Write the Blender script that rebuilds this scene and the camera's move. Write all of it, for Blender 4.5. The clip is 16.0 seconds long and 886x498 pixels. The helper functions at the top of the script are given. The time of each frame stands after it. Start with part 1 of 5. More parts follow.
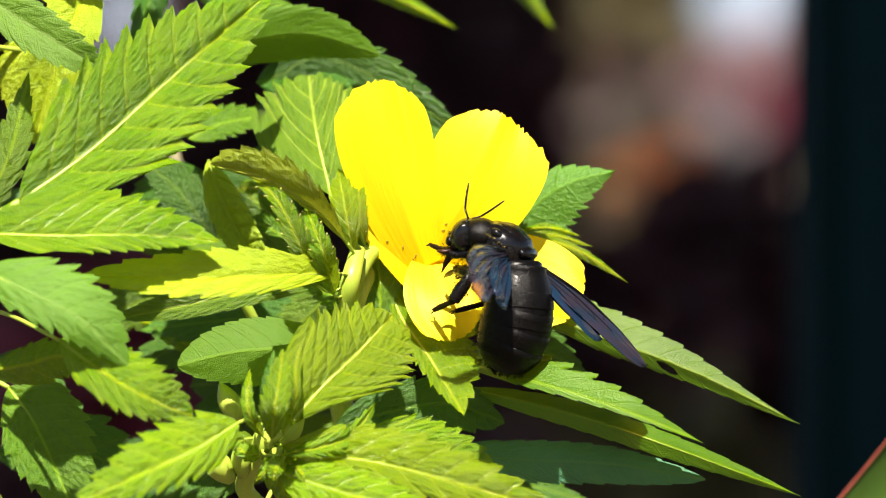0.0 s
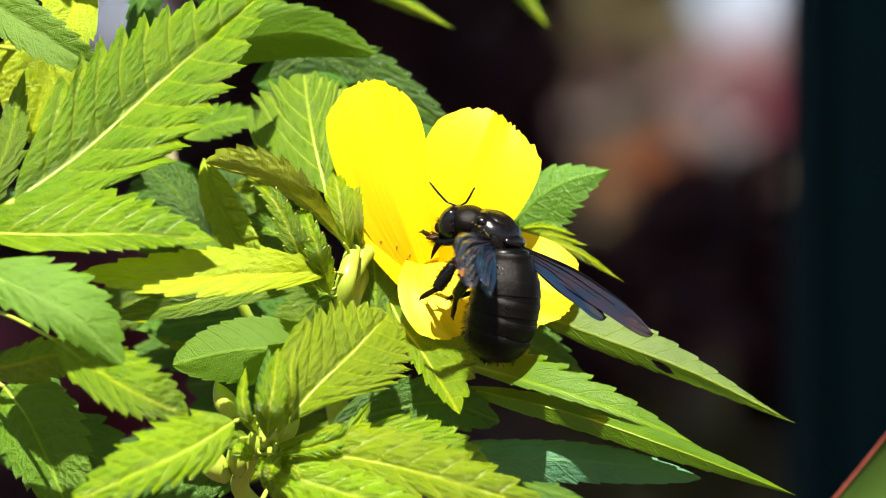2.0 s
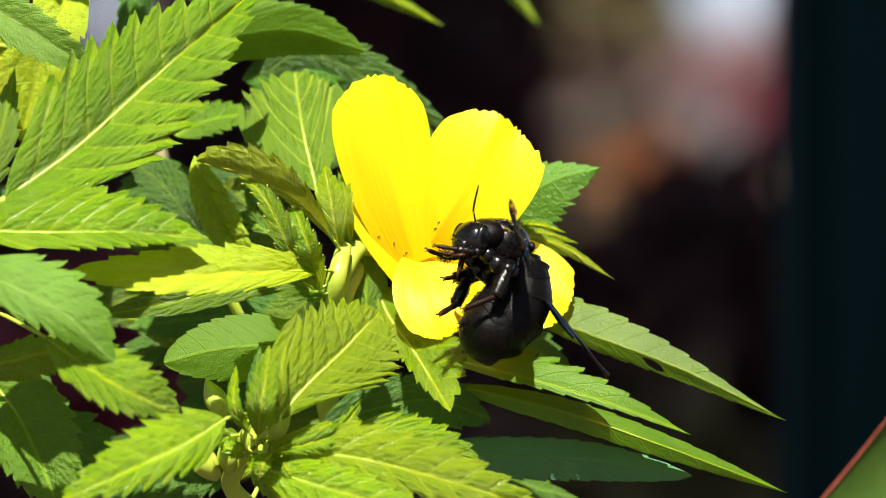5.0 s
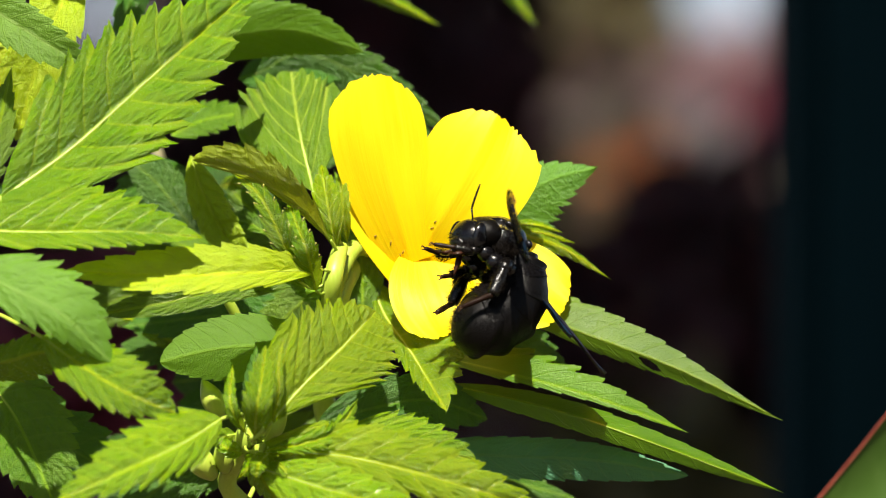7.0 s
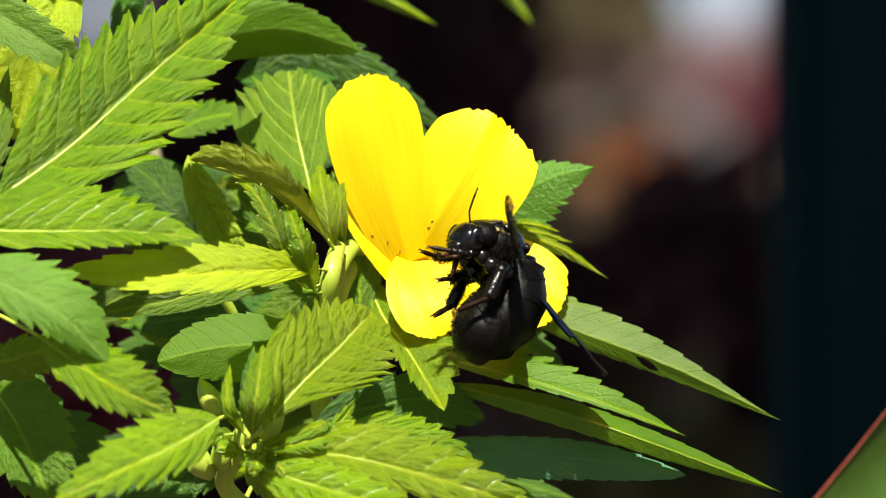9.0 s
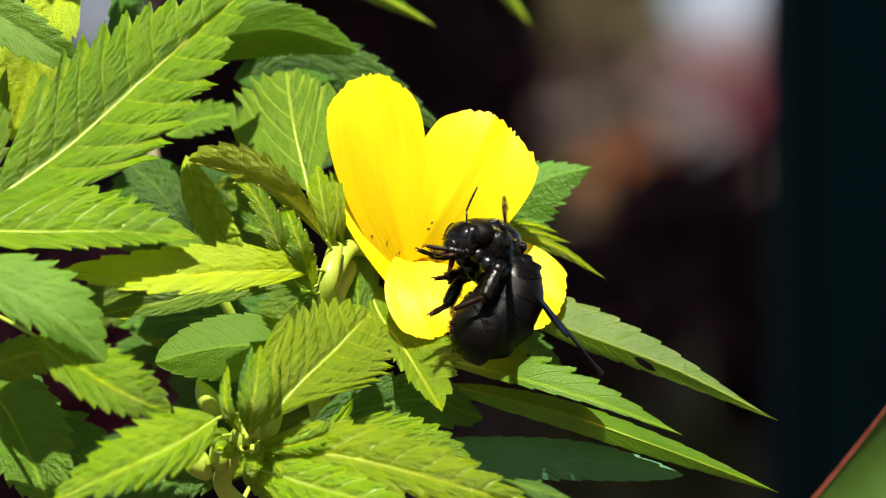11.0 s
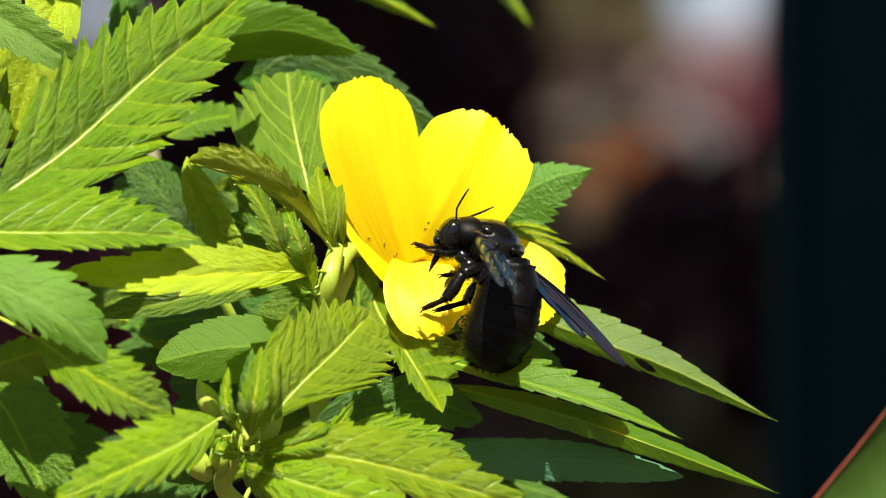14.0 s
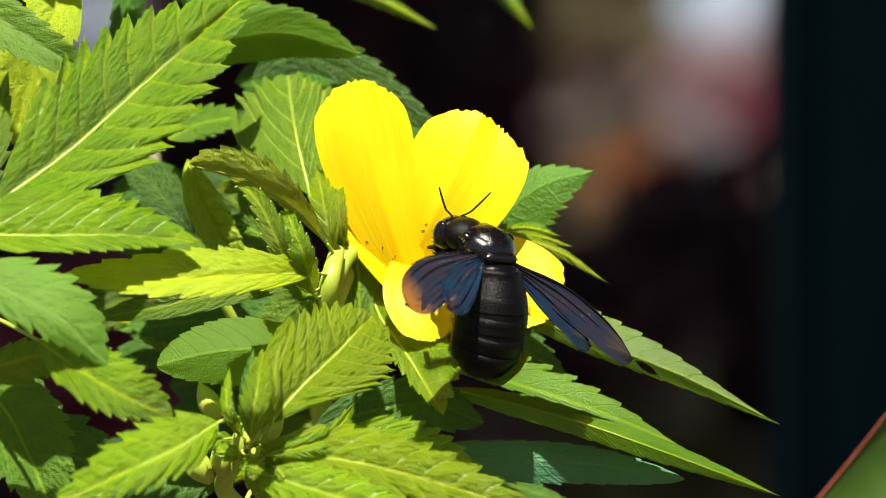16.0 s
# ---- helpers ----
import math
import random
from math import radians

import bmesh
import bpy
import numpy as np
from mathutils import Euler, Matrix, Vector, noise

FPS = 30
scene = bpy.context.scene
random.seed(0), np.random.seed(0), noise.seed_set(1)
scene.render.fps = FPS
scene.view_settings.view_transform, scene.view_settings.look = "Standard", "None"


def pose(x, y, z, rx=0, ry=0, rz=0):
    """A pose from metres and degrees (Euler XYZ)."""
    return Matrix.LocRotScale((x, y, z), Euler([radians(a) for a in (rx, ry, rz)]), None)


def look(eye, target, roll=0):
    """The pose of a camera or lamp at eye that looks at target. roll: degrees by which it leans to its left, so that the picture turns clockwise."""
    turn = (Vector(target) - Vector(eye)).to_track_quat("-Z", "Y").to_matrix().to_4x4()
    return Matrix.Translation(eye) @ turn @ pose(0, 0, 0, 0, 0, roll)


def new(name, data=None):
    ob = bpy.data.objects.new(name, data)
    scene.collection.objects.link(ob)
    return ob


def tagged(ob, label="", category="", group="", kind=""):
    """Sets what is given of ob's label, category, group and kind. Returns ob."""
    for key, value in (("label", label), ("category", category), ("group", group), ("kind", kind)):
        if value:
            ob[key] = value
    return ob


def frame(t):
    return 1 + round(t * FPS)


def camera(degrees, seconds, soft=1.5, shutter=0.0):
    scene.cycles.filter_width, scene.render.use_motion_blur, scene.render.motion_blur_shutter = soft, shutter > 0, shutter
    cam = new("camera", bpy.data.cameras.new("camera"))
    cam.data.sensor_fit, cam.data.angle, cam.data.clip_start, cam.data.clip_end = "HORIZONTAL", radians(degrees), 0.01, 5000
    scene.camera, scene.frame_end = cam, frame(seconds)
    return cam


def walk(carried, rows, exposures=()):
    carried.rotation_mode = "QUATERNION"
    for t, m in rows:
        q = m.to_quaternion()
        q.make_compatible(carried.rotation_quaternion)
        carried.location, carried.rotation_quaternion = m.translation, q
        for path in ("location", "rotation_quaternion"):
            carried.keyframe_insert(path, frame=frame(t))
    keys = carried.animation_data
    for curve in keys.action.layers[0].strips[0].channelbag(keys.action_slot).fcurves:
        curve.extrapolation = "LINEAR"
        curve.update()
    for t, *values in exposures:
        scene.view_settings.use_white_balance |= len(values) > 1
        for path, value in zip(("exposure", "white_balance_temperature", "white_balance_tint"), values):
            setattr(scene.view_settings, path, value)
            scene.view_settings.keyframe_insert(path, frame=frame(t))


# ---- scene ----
# Macro garden scene. Plan in millimetres: x to the right, d away from the camera, z up, about the flower at HEIGHT.
HEIGHT = 0.35
REACH = 0.75


def mm(p):
    """A place of the plan in metres."""
    return Vector((p[0] / 1000, p[1] / 1000, HEIGHT + p[2] / 1000))


def vec(p):
    """An offset of the plan in metres."""
    return Vector((p[0] / 1000, p[1] / 1000, p[2] / 1000))


# ---- camera: a long lens, nearly still, drifting a little to the right ----
cam = camera(10.0, 16.0, soft=0.5)
cam.data.dof.use_dof = True
cam.data.dof.focus_distance = REACH - 0.004
cam.data.dof.aperture_fstop = 16.0
cam.data.dof.aperture_blades = 0


def aim(sx, sy):
    """Camera pose for a drift of the focal plane by sx, sy millimetres (right, down)."""
    slide = 0.33 * sx
    eye = Vector((slide / 1000, -REACH, HEIGHT))
    return look(eye, (eye.x - 1.33 * sx / 1000, 0, HEIGHT + sy / 1000))


DRIFT = [(0.0, 2.81, 0.51), (0.3, 2.84, 0.68), (0.5, 2.82, 0.75), (1.0, 2.69, 0.62), (1.5, 2.07, 0.38), (2.0, 2.14, 0.38),
         (2.5, 2.05, 0.48), (3.0, 1.54, 0.26), (3.5, 1.16, 0.13), (4.0, 1.12, 0.12), (5.2, 0.68, 0.0), (6.5, 0.28, -0.08),
         (7.0, 0.24, -0.02), (7.5, 0.12, 0.0), (8.0, 0.0, 0.0), (8.5, -0.03, 0.02), (9.0, -0.15, -0.1), (10.2, -0.4, -0.06),
         (11.5, -0.47, 0.0), (12.0, -0.27, 0.1), (12.5, -0.24, 0.14), (13.0, -0.14, 0.22), (13.5, -0.28, 0.15),
         (14.0, -0.38, 0.15), (14.5, -0.14, 0.36), (15.0, -0.26, 0.26), (15.5, -0.37, 0.25), (16.0, -0.25, 0.5)]
# the film's camera darkens its picture a little on the way
EXPOSURES = [(0.0, 1.58, 6900, 12), (4.0, 1.53, 6900, 12), (6.3, 1.3, 6900, 9), (16.0, 1.23, 6900, 9)]
walk(cam, [(t, aim(x, y)) for t, x, y in DRIFT], EXPOSURES)

# ---- light ----
SUN_HEIGHT, SUN_SIDE = 56.0, -4.0  # degrees above the horizon; degrees from straight behind the camera, to its left
world = bpy.data.worlds.new("sky")
scene.world = world
world.use_nodes = True
nt = world.node_tree
sky = nt.nodes.new("ShaderNodeTexSky")
sky.sky_type = "NISHITA"
sky.sun_disc = False
sky.sun_elevation = radians(SUN_HEIGHT)
sky.sun_rotation = radians(180 - SUN_SIDE)
nt.nodes["Background"].inputs["Strength"].default_value = 0.038
nt.links.new(sky.outputs[0], nt.nodes["Background"].inputs["Color"])
sun_data = bpy.data.lights.new("sun", "SUN")
sun_data.energy, sun_data.angle, sun_data.color = 5.0, radians(0.5), (1.0, 0.95, 0.86)
sun = new("sun", sun_data)
sa, se = radians(SUN_SIDE), radians(SUN_HEIGHT)
SUNWARD = Vector((math.sin(sa) * math.cos(se), -math.cos(sa) * math.cos(se), math.sin(se)))
sun.matrix_world = look(SUNWARD * 5, (0, 0, 0))


# ---- materials ----
class Nodes:
    """Short writing for node materials."""

    def __init__(self, name):
        self.mat = bpy.data.materials.new(name)
        self.mat.use_nodes = True
        self.tree = self.mat.node_tree
        self.bsdf = self.tree.nodes["Principled BSDF"]
        self.out = self.tree.nodes["Material Output"]

    def add(self, kind, sets=None, **links):
        n = self.tree.nodes.new("ShaderNode" + kind)
        for k, v in (sets or {}).items():
            if k == "operation":
                n.operation = v
            elif k == "blend":
                n.blend_type = v
            elif k == "data":
                n.data_type = v
            elif k == "feature":
                n.feature = v
            elif k == "interp":
                n.interpolation_type = v
            elif k == "kind":
                n.wave_type = v
            elif k == "bands":
                n.bands_direction = v
            else:
                n.inputs[k].default_value = v
        for k, v in links.items():
            self.put(n.inputs[int(k[1:])] if k[0] == "i" and k[1:].isdigit() else n.inputs[k], v)
        return n

    def put(self, socket, v):
        if isinstance(v, (int, float, tuple)):
            socket.default_value = v
        else:
            self.tree.links.new(v, socket)

    def math(self, op, a, b=0.0):
        return self.add("Math", {"operation": op}, i0=a, i1=b).outputs[0]

    def ramp(self, v, lo, hi, a=0.0, b=1.0):
        n = self.add("MapRange", {"interp": "SMOOTHSTEP"}, i0=v, i1=lo, i2=hi, i3=a, i4=b)
        return n.outputs[0]

    def mix(self, f, a, b, blend="MIX"):
        n = self.add("Mix", {"data": "RGBA", "blend": blend})
        self.put(n.inputs[0], f), self.put(n.inputs[6], a), self.put(n.inputs[7], b)
        return n.outputs[2]

    def noise(self, scale, detail=3.0, rough=0.5, vector=None):
        n = self.add("TexNoise", {"Scale": scale, "Detail": detail, "Roughness": rough})
        self.put(n.inputs["Vector"], vector or self.coord())
        return n.outputs["Fac"]

    def coord(self):
        return self.add("TexCoord").outputs["Object"]

    def uv(self):
        s = self.add("SeparateXYZ")
        self.put(s.inputs[0], self.add("TexCoord").outputs["UV"])
        return s.outputs[0], s.outputs[1]

    def rand(self):
        return self.add("ObjectInfo").outputs["Random"]

    def bump(self, height, strength, dist):
        n = self.add("Bump", {"Strength": strength, "Distance": dist})
        self.put(n.inputs["Height"], height)
        return n.outputs[0]


def rgb(r, g, b):
    return (r, g, b, 1.0)


def leaf_material(name, green, light, vein, glow, through_share=0.36, gloss=0.2, quilt=1.0, side_pale=0.15):
    """A living leaf: veins by the blade's own chart (side veins passed, millimetres from the rib), puckered relief, light shining through."""
    k = Nodes(name)
    p, y = k.uv()
    away = k.math("ABSOLUTE", y)
    near = k.math("PINGPONG", p, 0.5)
    side = k.ramp(near, 0.012, 0.075, 1.0, 0.0)
    mid = k.ramp(away, 0.1, 0.36, 1.0, 0.0)
    mask = k.math("MAXIMUM", side, mid)
    pale = k.math("MAXIMUM", k.math("MULTIPLY", side, side_pale), mid)
    warp = k.noise(700.0, 2.0)
    chart = k.add("CombineXYZ")
    k.put(chart.inputs[0], k.math("ADD", k.math("MULTIPLY", p, 2.4), k.math("MULTIPLY", warp, 0.9)))
    k.put(chart.inputs[1], k.math("ADD", k.math("MULTIPLY", y, 1.3), k.math("MULTIPLY", warp, 0.7)))
    k.put(chart.inputs[2], k.math("MULTIPLY", k.rand(), 50.0))
    cells = k.add("TexVoronoi", {"feature": "SMOOTH_F1", "Scale": 1.0, "Smoothness": 0.5})
    k.put(cells.inputs["Vector"], chart.outputs[0])
    pucker = k.ramp(cells.outputs["Distance"], 0.05, 0.75, 1.0, 0.0)
    broad = k.noise(90.0, 3.0)
    fine = k.noise(2600.0, 4.0, 0.65)
    grain = k.noise(5200.0, 2.0, 0.6)
    tone = k.mix(k.ramp(broad, 0.35, 0.68), green, light)
    tone = k.mix(k.math("MULTIPLY", k.math("SUBTRACT", 1.0, pucker), 0.16), tone, vein)
    tone = k.mix(k.math("MULTIPLY", pale, 0.8), tone, vein)
    tone = k.mix(k.ramp(fine, 0.6, 0.8, 0.0, 0.3), tone, light)
    hsv = k.add("HueSaturation", {"Saturation": 1.18})
    k.put(hsv.inputs["Hue"], k.math("ADD", 0.502, k.math("MULTIPLY", k.rand(), 0.018)))
    k.put(hsv.inputs["Value"], k.math("ADD", 1.05, k.math("MULTIPLY", k.rand(), 0.3)))
    k.put(hsv.inputs["Color"], tone)
    height = k.math("ADD", k.math("MULTIPLY", pucker, 0.55 * quilt), k.math("MULTIPLY", fine, 0.12 + 0.5 * min(1.0, quilt)))
    height = k.math("ADD", height, k.math("MULTIPLY", grain, 0.12 + 0.28 * min(1.0, quilt)))
    height = k.math("SUBTRACT", height, k.math("MULTIPLY", mask, 0.12))
    nrm = k.bump(height, 1.0, 0.0005)
    b = k.bsdf
    k.put(b.inputs["Base Color"], hsv.outputs[0])
    k.put(b.inputs["Roughness"], k.math("ADD", gloss + 0.02, k.math("MULTIPLY", fine, 0.14)))
    k.put(b.inputs["Normal"], nrm)
    k.put(b.inputs["Specular IOR Level"], 0.62)
    tr = k.add("BsdfTranslucent")
    k.put(tr.inputs["Color"], k.mix(1.0, k.mix(k.math("MULTIPLY", mask, 0.4), glow, rgb(0.5, 0.6, 0.1)), k.mix(0.4, rgb(1, 1, 1), hsv.outputs[0]), "MULTIPLY"))
    k.put(tr.inputs["Normal"], nrm)
    m = k.add("MixShader")
    k.put(m.inputs[0], through_share), k.put(m.inputs[1], b.outputs[0]), k.put(m.inputs[2], tr.outputs[0])
    k.put(k.out.inputs["Surface"], m.outputs[0])
    return k.mat


def plain_material(name, a, b, rough=0.5, scale=200.0, bump=0.3, dist=0.0002, metal=0.0, spec=0.5, stretch=None):
    """Two tones mixed by noise at two scales, with fine relief."""
    k = Nodes(name)
    c = k.coord()
    if stretch:
        mp = k.add("Mapping")
        mp.inputs["Scale"].default_value = stretch
        k.put(mp.inputs["Vector"], c)
        c = mp.outputs[0]
    broad, fine = k.noise(scale, 3.0, 0.5, c), k.noise(scale * 9, 4.0, 0.6, c)
    f = k.math("ADD", k.math("MULTIPLY", broad, 0.6), k.math("MULTIPLY", fine, 0.4))
    k.put(k.bsdf.inputs["Base Color"], k.mix(k.ramp(f, 0.3, 0.7), a, b))
    k.put(k.bsdf.inputs["Roughness"], k.ramp(fine, 0.2, 0.8, rough - 0.08, rough + 0.08))
    k.put(k.bsdf.inputs["Normal"], k.bump(f, bump, dist))
    k.bsdf.inputs["Metallic"].default_value = metal
    k.bsdf.inputs["Specular IOR Level"].default_value = spec
    return k.mat


FRESH = leaf_material("leaf_fresh", rgb(0.08, 0.164, 0.003), rgb(0.127, 0.226, 0.005), rgb(0.36, 0.4, 0.05), rgb(0.5, 0.66, 0.02), 0.36, 0.17, 1.0, 0.5)
LIVELY = leaf_material("leaf_lively", rgb(0.118, 0.21, 0.003), rgb(0.176, 0.28, 0.005), rgb(0.4, 0.46, 0.06), rgb(0.6, 0.75, 0.02), 0.38, 0.16, 1.0, 0.5)
GLOWING = leaf_material("leaf_from_below", rgb(0.075, 0.16, 0.006), rgb(0.1, 0.2, 0.01), rgb(0.15, 0.25, 0.03), rgb(0.5, 0.75, 0.01), 0.5, 0.5, 0.2)
# lighter yellow-green: full sun on and through the blade is put into the colour
SUNLIT = leaf_material("leaf_sunlit", rgb(0.24, 0.32, 0.006), rgb(0.32, 0.4, 0.01), rgb(0.42, 0.46, 0.06), rgb(0.75, 0.8, 0.02), 0.3, 0.3, 0.6)
MATURE = leaf_material("leaf_mature", rgb(0.055, 0.115, 0.005), rgb(0.085, 0.155, 0.008), rgb(0.22, 0.31, 0.05), rgb(0.35, 0.56, 0.02), 0.32, 0.25, 0.8)
# darker leaf green: the shade inside the shrub is put into the colour
SHADED = leaf_material("leaf_shaded", rgb(0.025, 0.075, 0.006), rgb(0.04, 0.1, 0.01), rgb(0.1, 0.17, 0.03), rgb(0.25, 0.45, 0.02), 0.2, 0.3, 0.8)
PALE_VEINED = leaf_material("leaf_pale_veined", rgb(0.07, 0.15, 0.008), rgb(0.105, 0.2, 0.014), rgb(0.36, 0.44, 0.1), rgb(0.4, 0.6, 0.02), 0.34, 0.3, 0.8, 0.8)
SOFT = leaf_material("leaf_soft", rgb(0.075, 0.15, 0.016), rgb(0.1, 0.19, 0.026), rgb(0.14, 0.22, 0.05), rgb(0.35, 0.55, 0.03), 0.3, 0.45, 0.3)
BLUISH = leaf_material("leaf_bluish", rgb(0.04, 0.12, 0.06), rgb(0.055, 0.15, 0.075), rgb(0.08, 0.17, 0.07), rgb(0.3, 0.55, 0.03), 0.25, 0.4, 0.4, 0.3)
FIRM = leaf_material("leaf_firm", rgb(0.047, 0.1, 0.004), rgb(0.07, 0.13, 0.006), rgb(0.15, 0.21, 0.02), rgb(0.4, 0.56, 0.02), 0.32, 0.3, 0.2, 0.1)
SMOOTH = leaf_material("leaf_smooth", rgb(0.05, 0.13, 0.01), rgb(0.07, 0.16, 0.016), rgb(0.1, 0.2, 0.03), rgb(0.35, 0.55, 0.03), 0.25, 0.4, 0.3, 0.3)
BRONZE = leaf_material("leaf_bronze", rgb(0.2, 0.27, 0.014), rgb(0.27, 0.35, 0.024), rgb(0.36, 0.4, 0.09), rgb(0.6, 0.6, 0.04), 0.25, 0.35, 0.8, 0.4)
STEM = plain_material("stem_green", rgb(0.26, 0.36, 0.03), rgb(0.36, 0.45, 0.06), 0.45, 300, 0.3, stretch=(1, 1, 0.2))
BARK = plain_material("stem_bark", rgb(0.12, 0.1, 0.05), rgb(0.2, 0.18, 0.09), 0.8, 200, 0.5, stretch=(1, 1, 0.2))


# ---- building kit ----
def link_mesh(name, verts, faces, material, parent=None, smooth=True, label="", uvs=None):
    me = bpy.data.meshes.new(name)
    me.from_pydata([tuple(v) for v in verts], [], faces)
    if smooth:
        me.polygons.foreach_set("use_smooth", [True] * len(me.polygons))
    if uvs is not None:
        lay = me.uv_layers.new(name="chart")
        idx = np.empty(len(me.loops), dtype=np.int32)
        me.loops.foreach_get("vertex_index", idx)
        lay.data.foreach_set("uv", np.asarray(uvs, dtype=np.float32)[idx].ravel())
    me.materials.append(material)
    me.update()
    ob = new(name, me)
    ob.parent = parent
    if label:
        tagged(ob, label)
    return ob


def part(name, bm, material, parent=None, label="", smooth=True):
    """Links a bmesh as one mesh object under a thing or a part."""
    me = bpy.data.meshes.new(name)
    bm.to_mesh(me)
    bm.free()
    if smooth:
        me.polygons.foreach_set("use_smooth", [True] * len(me.polygons))
    me.materials.append(material)
    ob = new(name, me)
    ob.parent = parent
    if label:
        tagged(ob, label)
    return ob


def bend(a, b, c, u):
    """A quadratic curve from a over b to c, and its direction."""
    p = a * (1 - u) ** 2 + b * 2 * u * (1 - u) + c * u * u
    t = (b - a) * (1 - u) + (c - b) * u
    return p, t.normalized()


def smooth_path(points, per=6):
    """Points on a smooth line through the given ones (Catmull-Rom)."""
    q = [points[0] * 2 - points[1], *points, points[-1] * 2 - points[-2]]
    out = []
    for i in range(1, len(q) - 2):
        a, b, c, d = q[i - 1:i + 3]
        for j in range(per):
            u = j / per
            out.append(0.5 * (2 * b + (c - a) * u + (2 * a - 5 * b + 4 * c - d) * u * u + (3 * b - a - 3 * c + d) * u ** 3))
    out.append(points[-1])
    return out


def tube_data(path, radii, sides=8, flat=1.0):
    """Verts and faces of a closed tapered tube along a path."""
    verts, faces = [], []
    n = len(path)
    ref = Vector((0, 0, 1))
    for i, p in enumerate(path):
        t = (path[min(i + 1, n - 1)] - path[max(i - 1, 0)]).normalized()
        if abs(t.dot(ref)) > 0.95:
            ref = Vector((0, 1, 0))
        s = t.cross(ref).normalized()
        ref = s.cross(t).normalized()
        f = i / (n - 1) * (len(radii) - 1)
        k = min(int(f), len(radii) - 2)
        r = radii[k] + (radii[k + 1] - radii[k]) * (f - k)
        for j in range(sides):
            a = 2 * math.pi * j / sides
            verts.append(p + s * math.cos(a) * r + ref * math.sin(a) * r * flat)
    for i in range(n - 1):
        for j in range(sides):
            a, b = i * sides + j, i * sides + (j + 1) % sides
            faces.append((a, b, b + sides, a + sides))
    faces.append(tuple(range(sides))[::-1])
    faces.append(tuple(range((n - 1) * sides, n * sides)))
    return verts, faces


def tube(name, path, radii, material, parent=None, label="", sides=8, flat=1.0):
    v, f = tube_data(path, radii, sides, flat)
    return link_mesh(name, v, f, material, parent, True, label)


def holder(name, place):
    e = new(name)
    e.empty_display_size = 0.01
    e.location = place
    return e


# ---- the flowering shrub ----
ROOT = Vector((-0.012, 0.012, 0.0))
shrub = tagged(holder("flowering_shrub", ROOT), "leafy green garden shrub with toothed quilted leaves in full sun", "shrub")
STEM_POINTS = []


def stem(points, radii, material=STEM, label=""):
    path = smooth_path([mm(p) - ROOT for p in points])
    STEM_POINTS.extend(path)
    return tube("stem", path, [r / 1000 for r in radii], material, shrub, label, 10)


GLAND = plain_material("gland_tip", rgb(0.45, 0.4, 0.06), rgb(0.55, 0.5, 0.1), 0.3, 900, 0.2)
TOWARD = Vector((0, -1, 0))


def swell(u, peak, full):
    """How wide a blade is at u along its rib, 1 at the peak."""
    if u <= 0 or u >= 1:
        return 0.0
    return ((u / peak) ** (peak / (1 - peak)) * (1 - u) / (1 - peak)) ** full


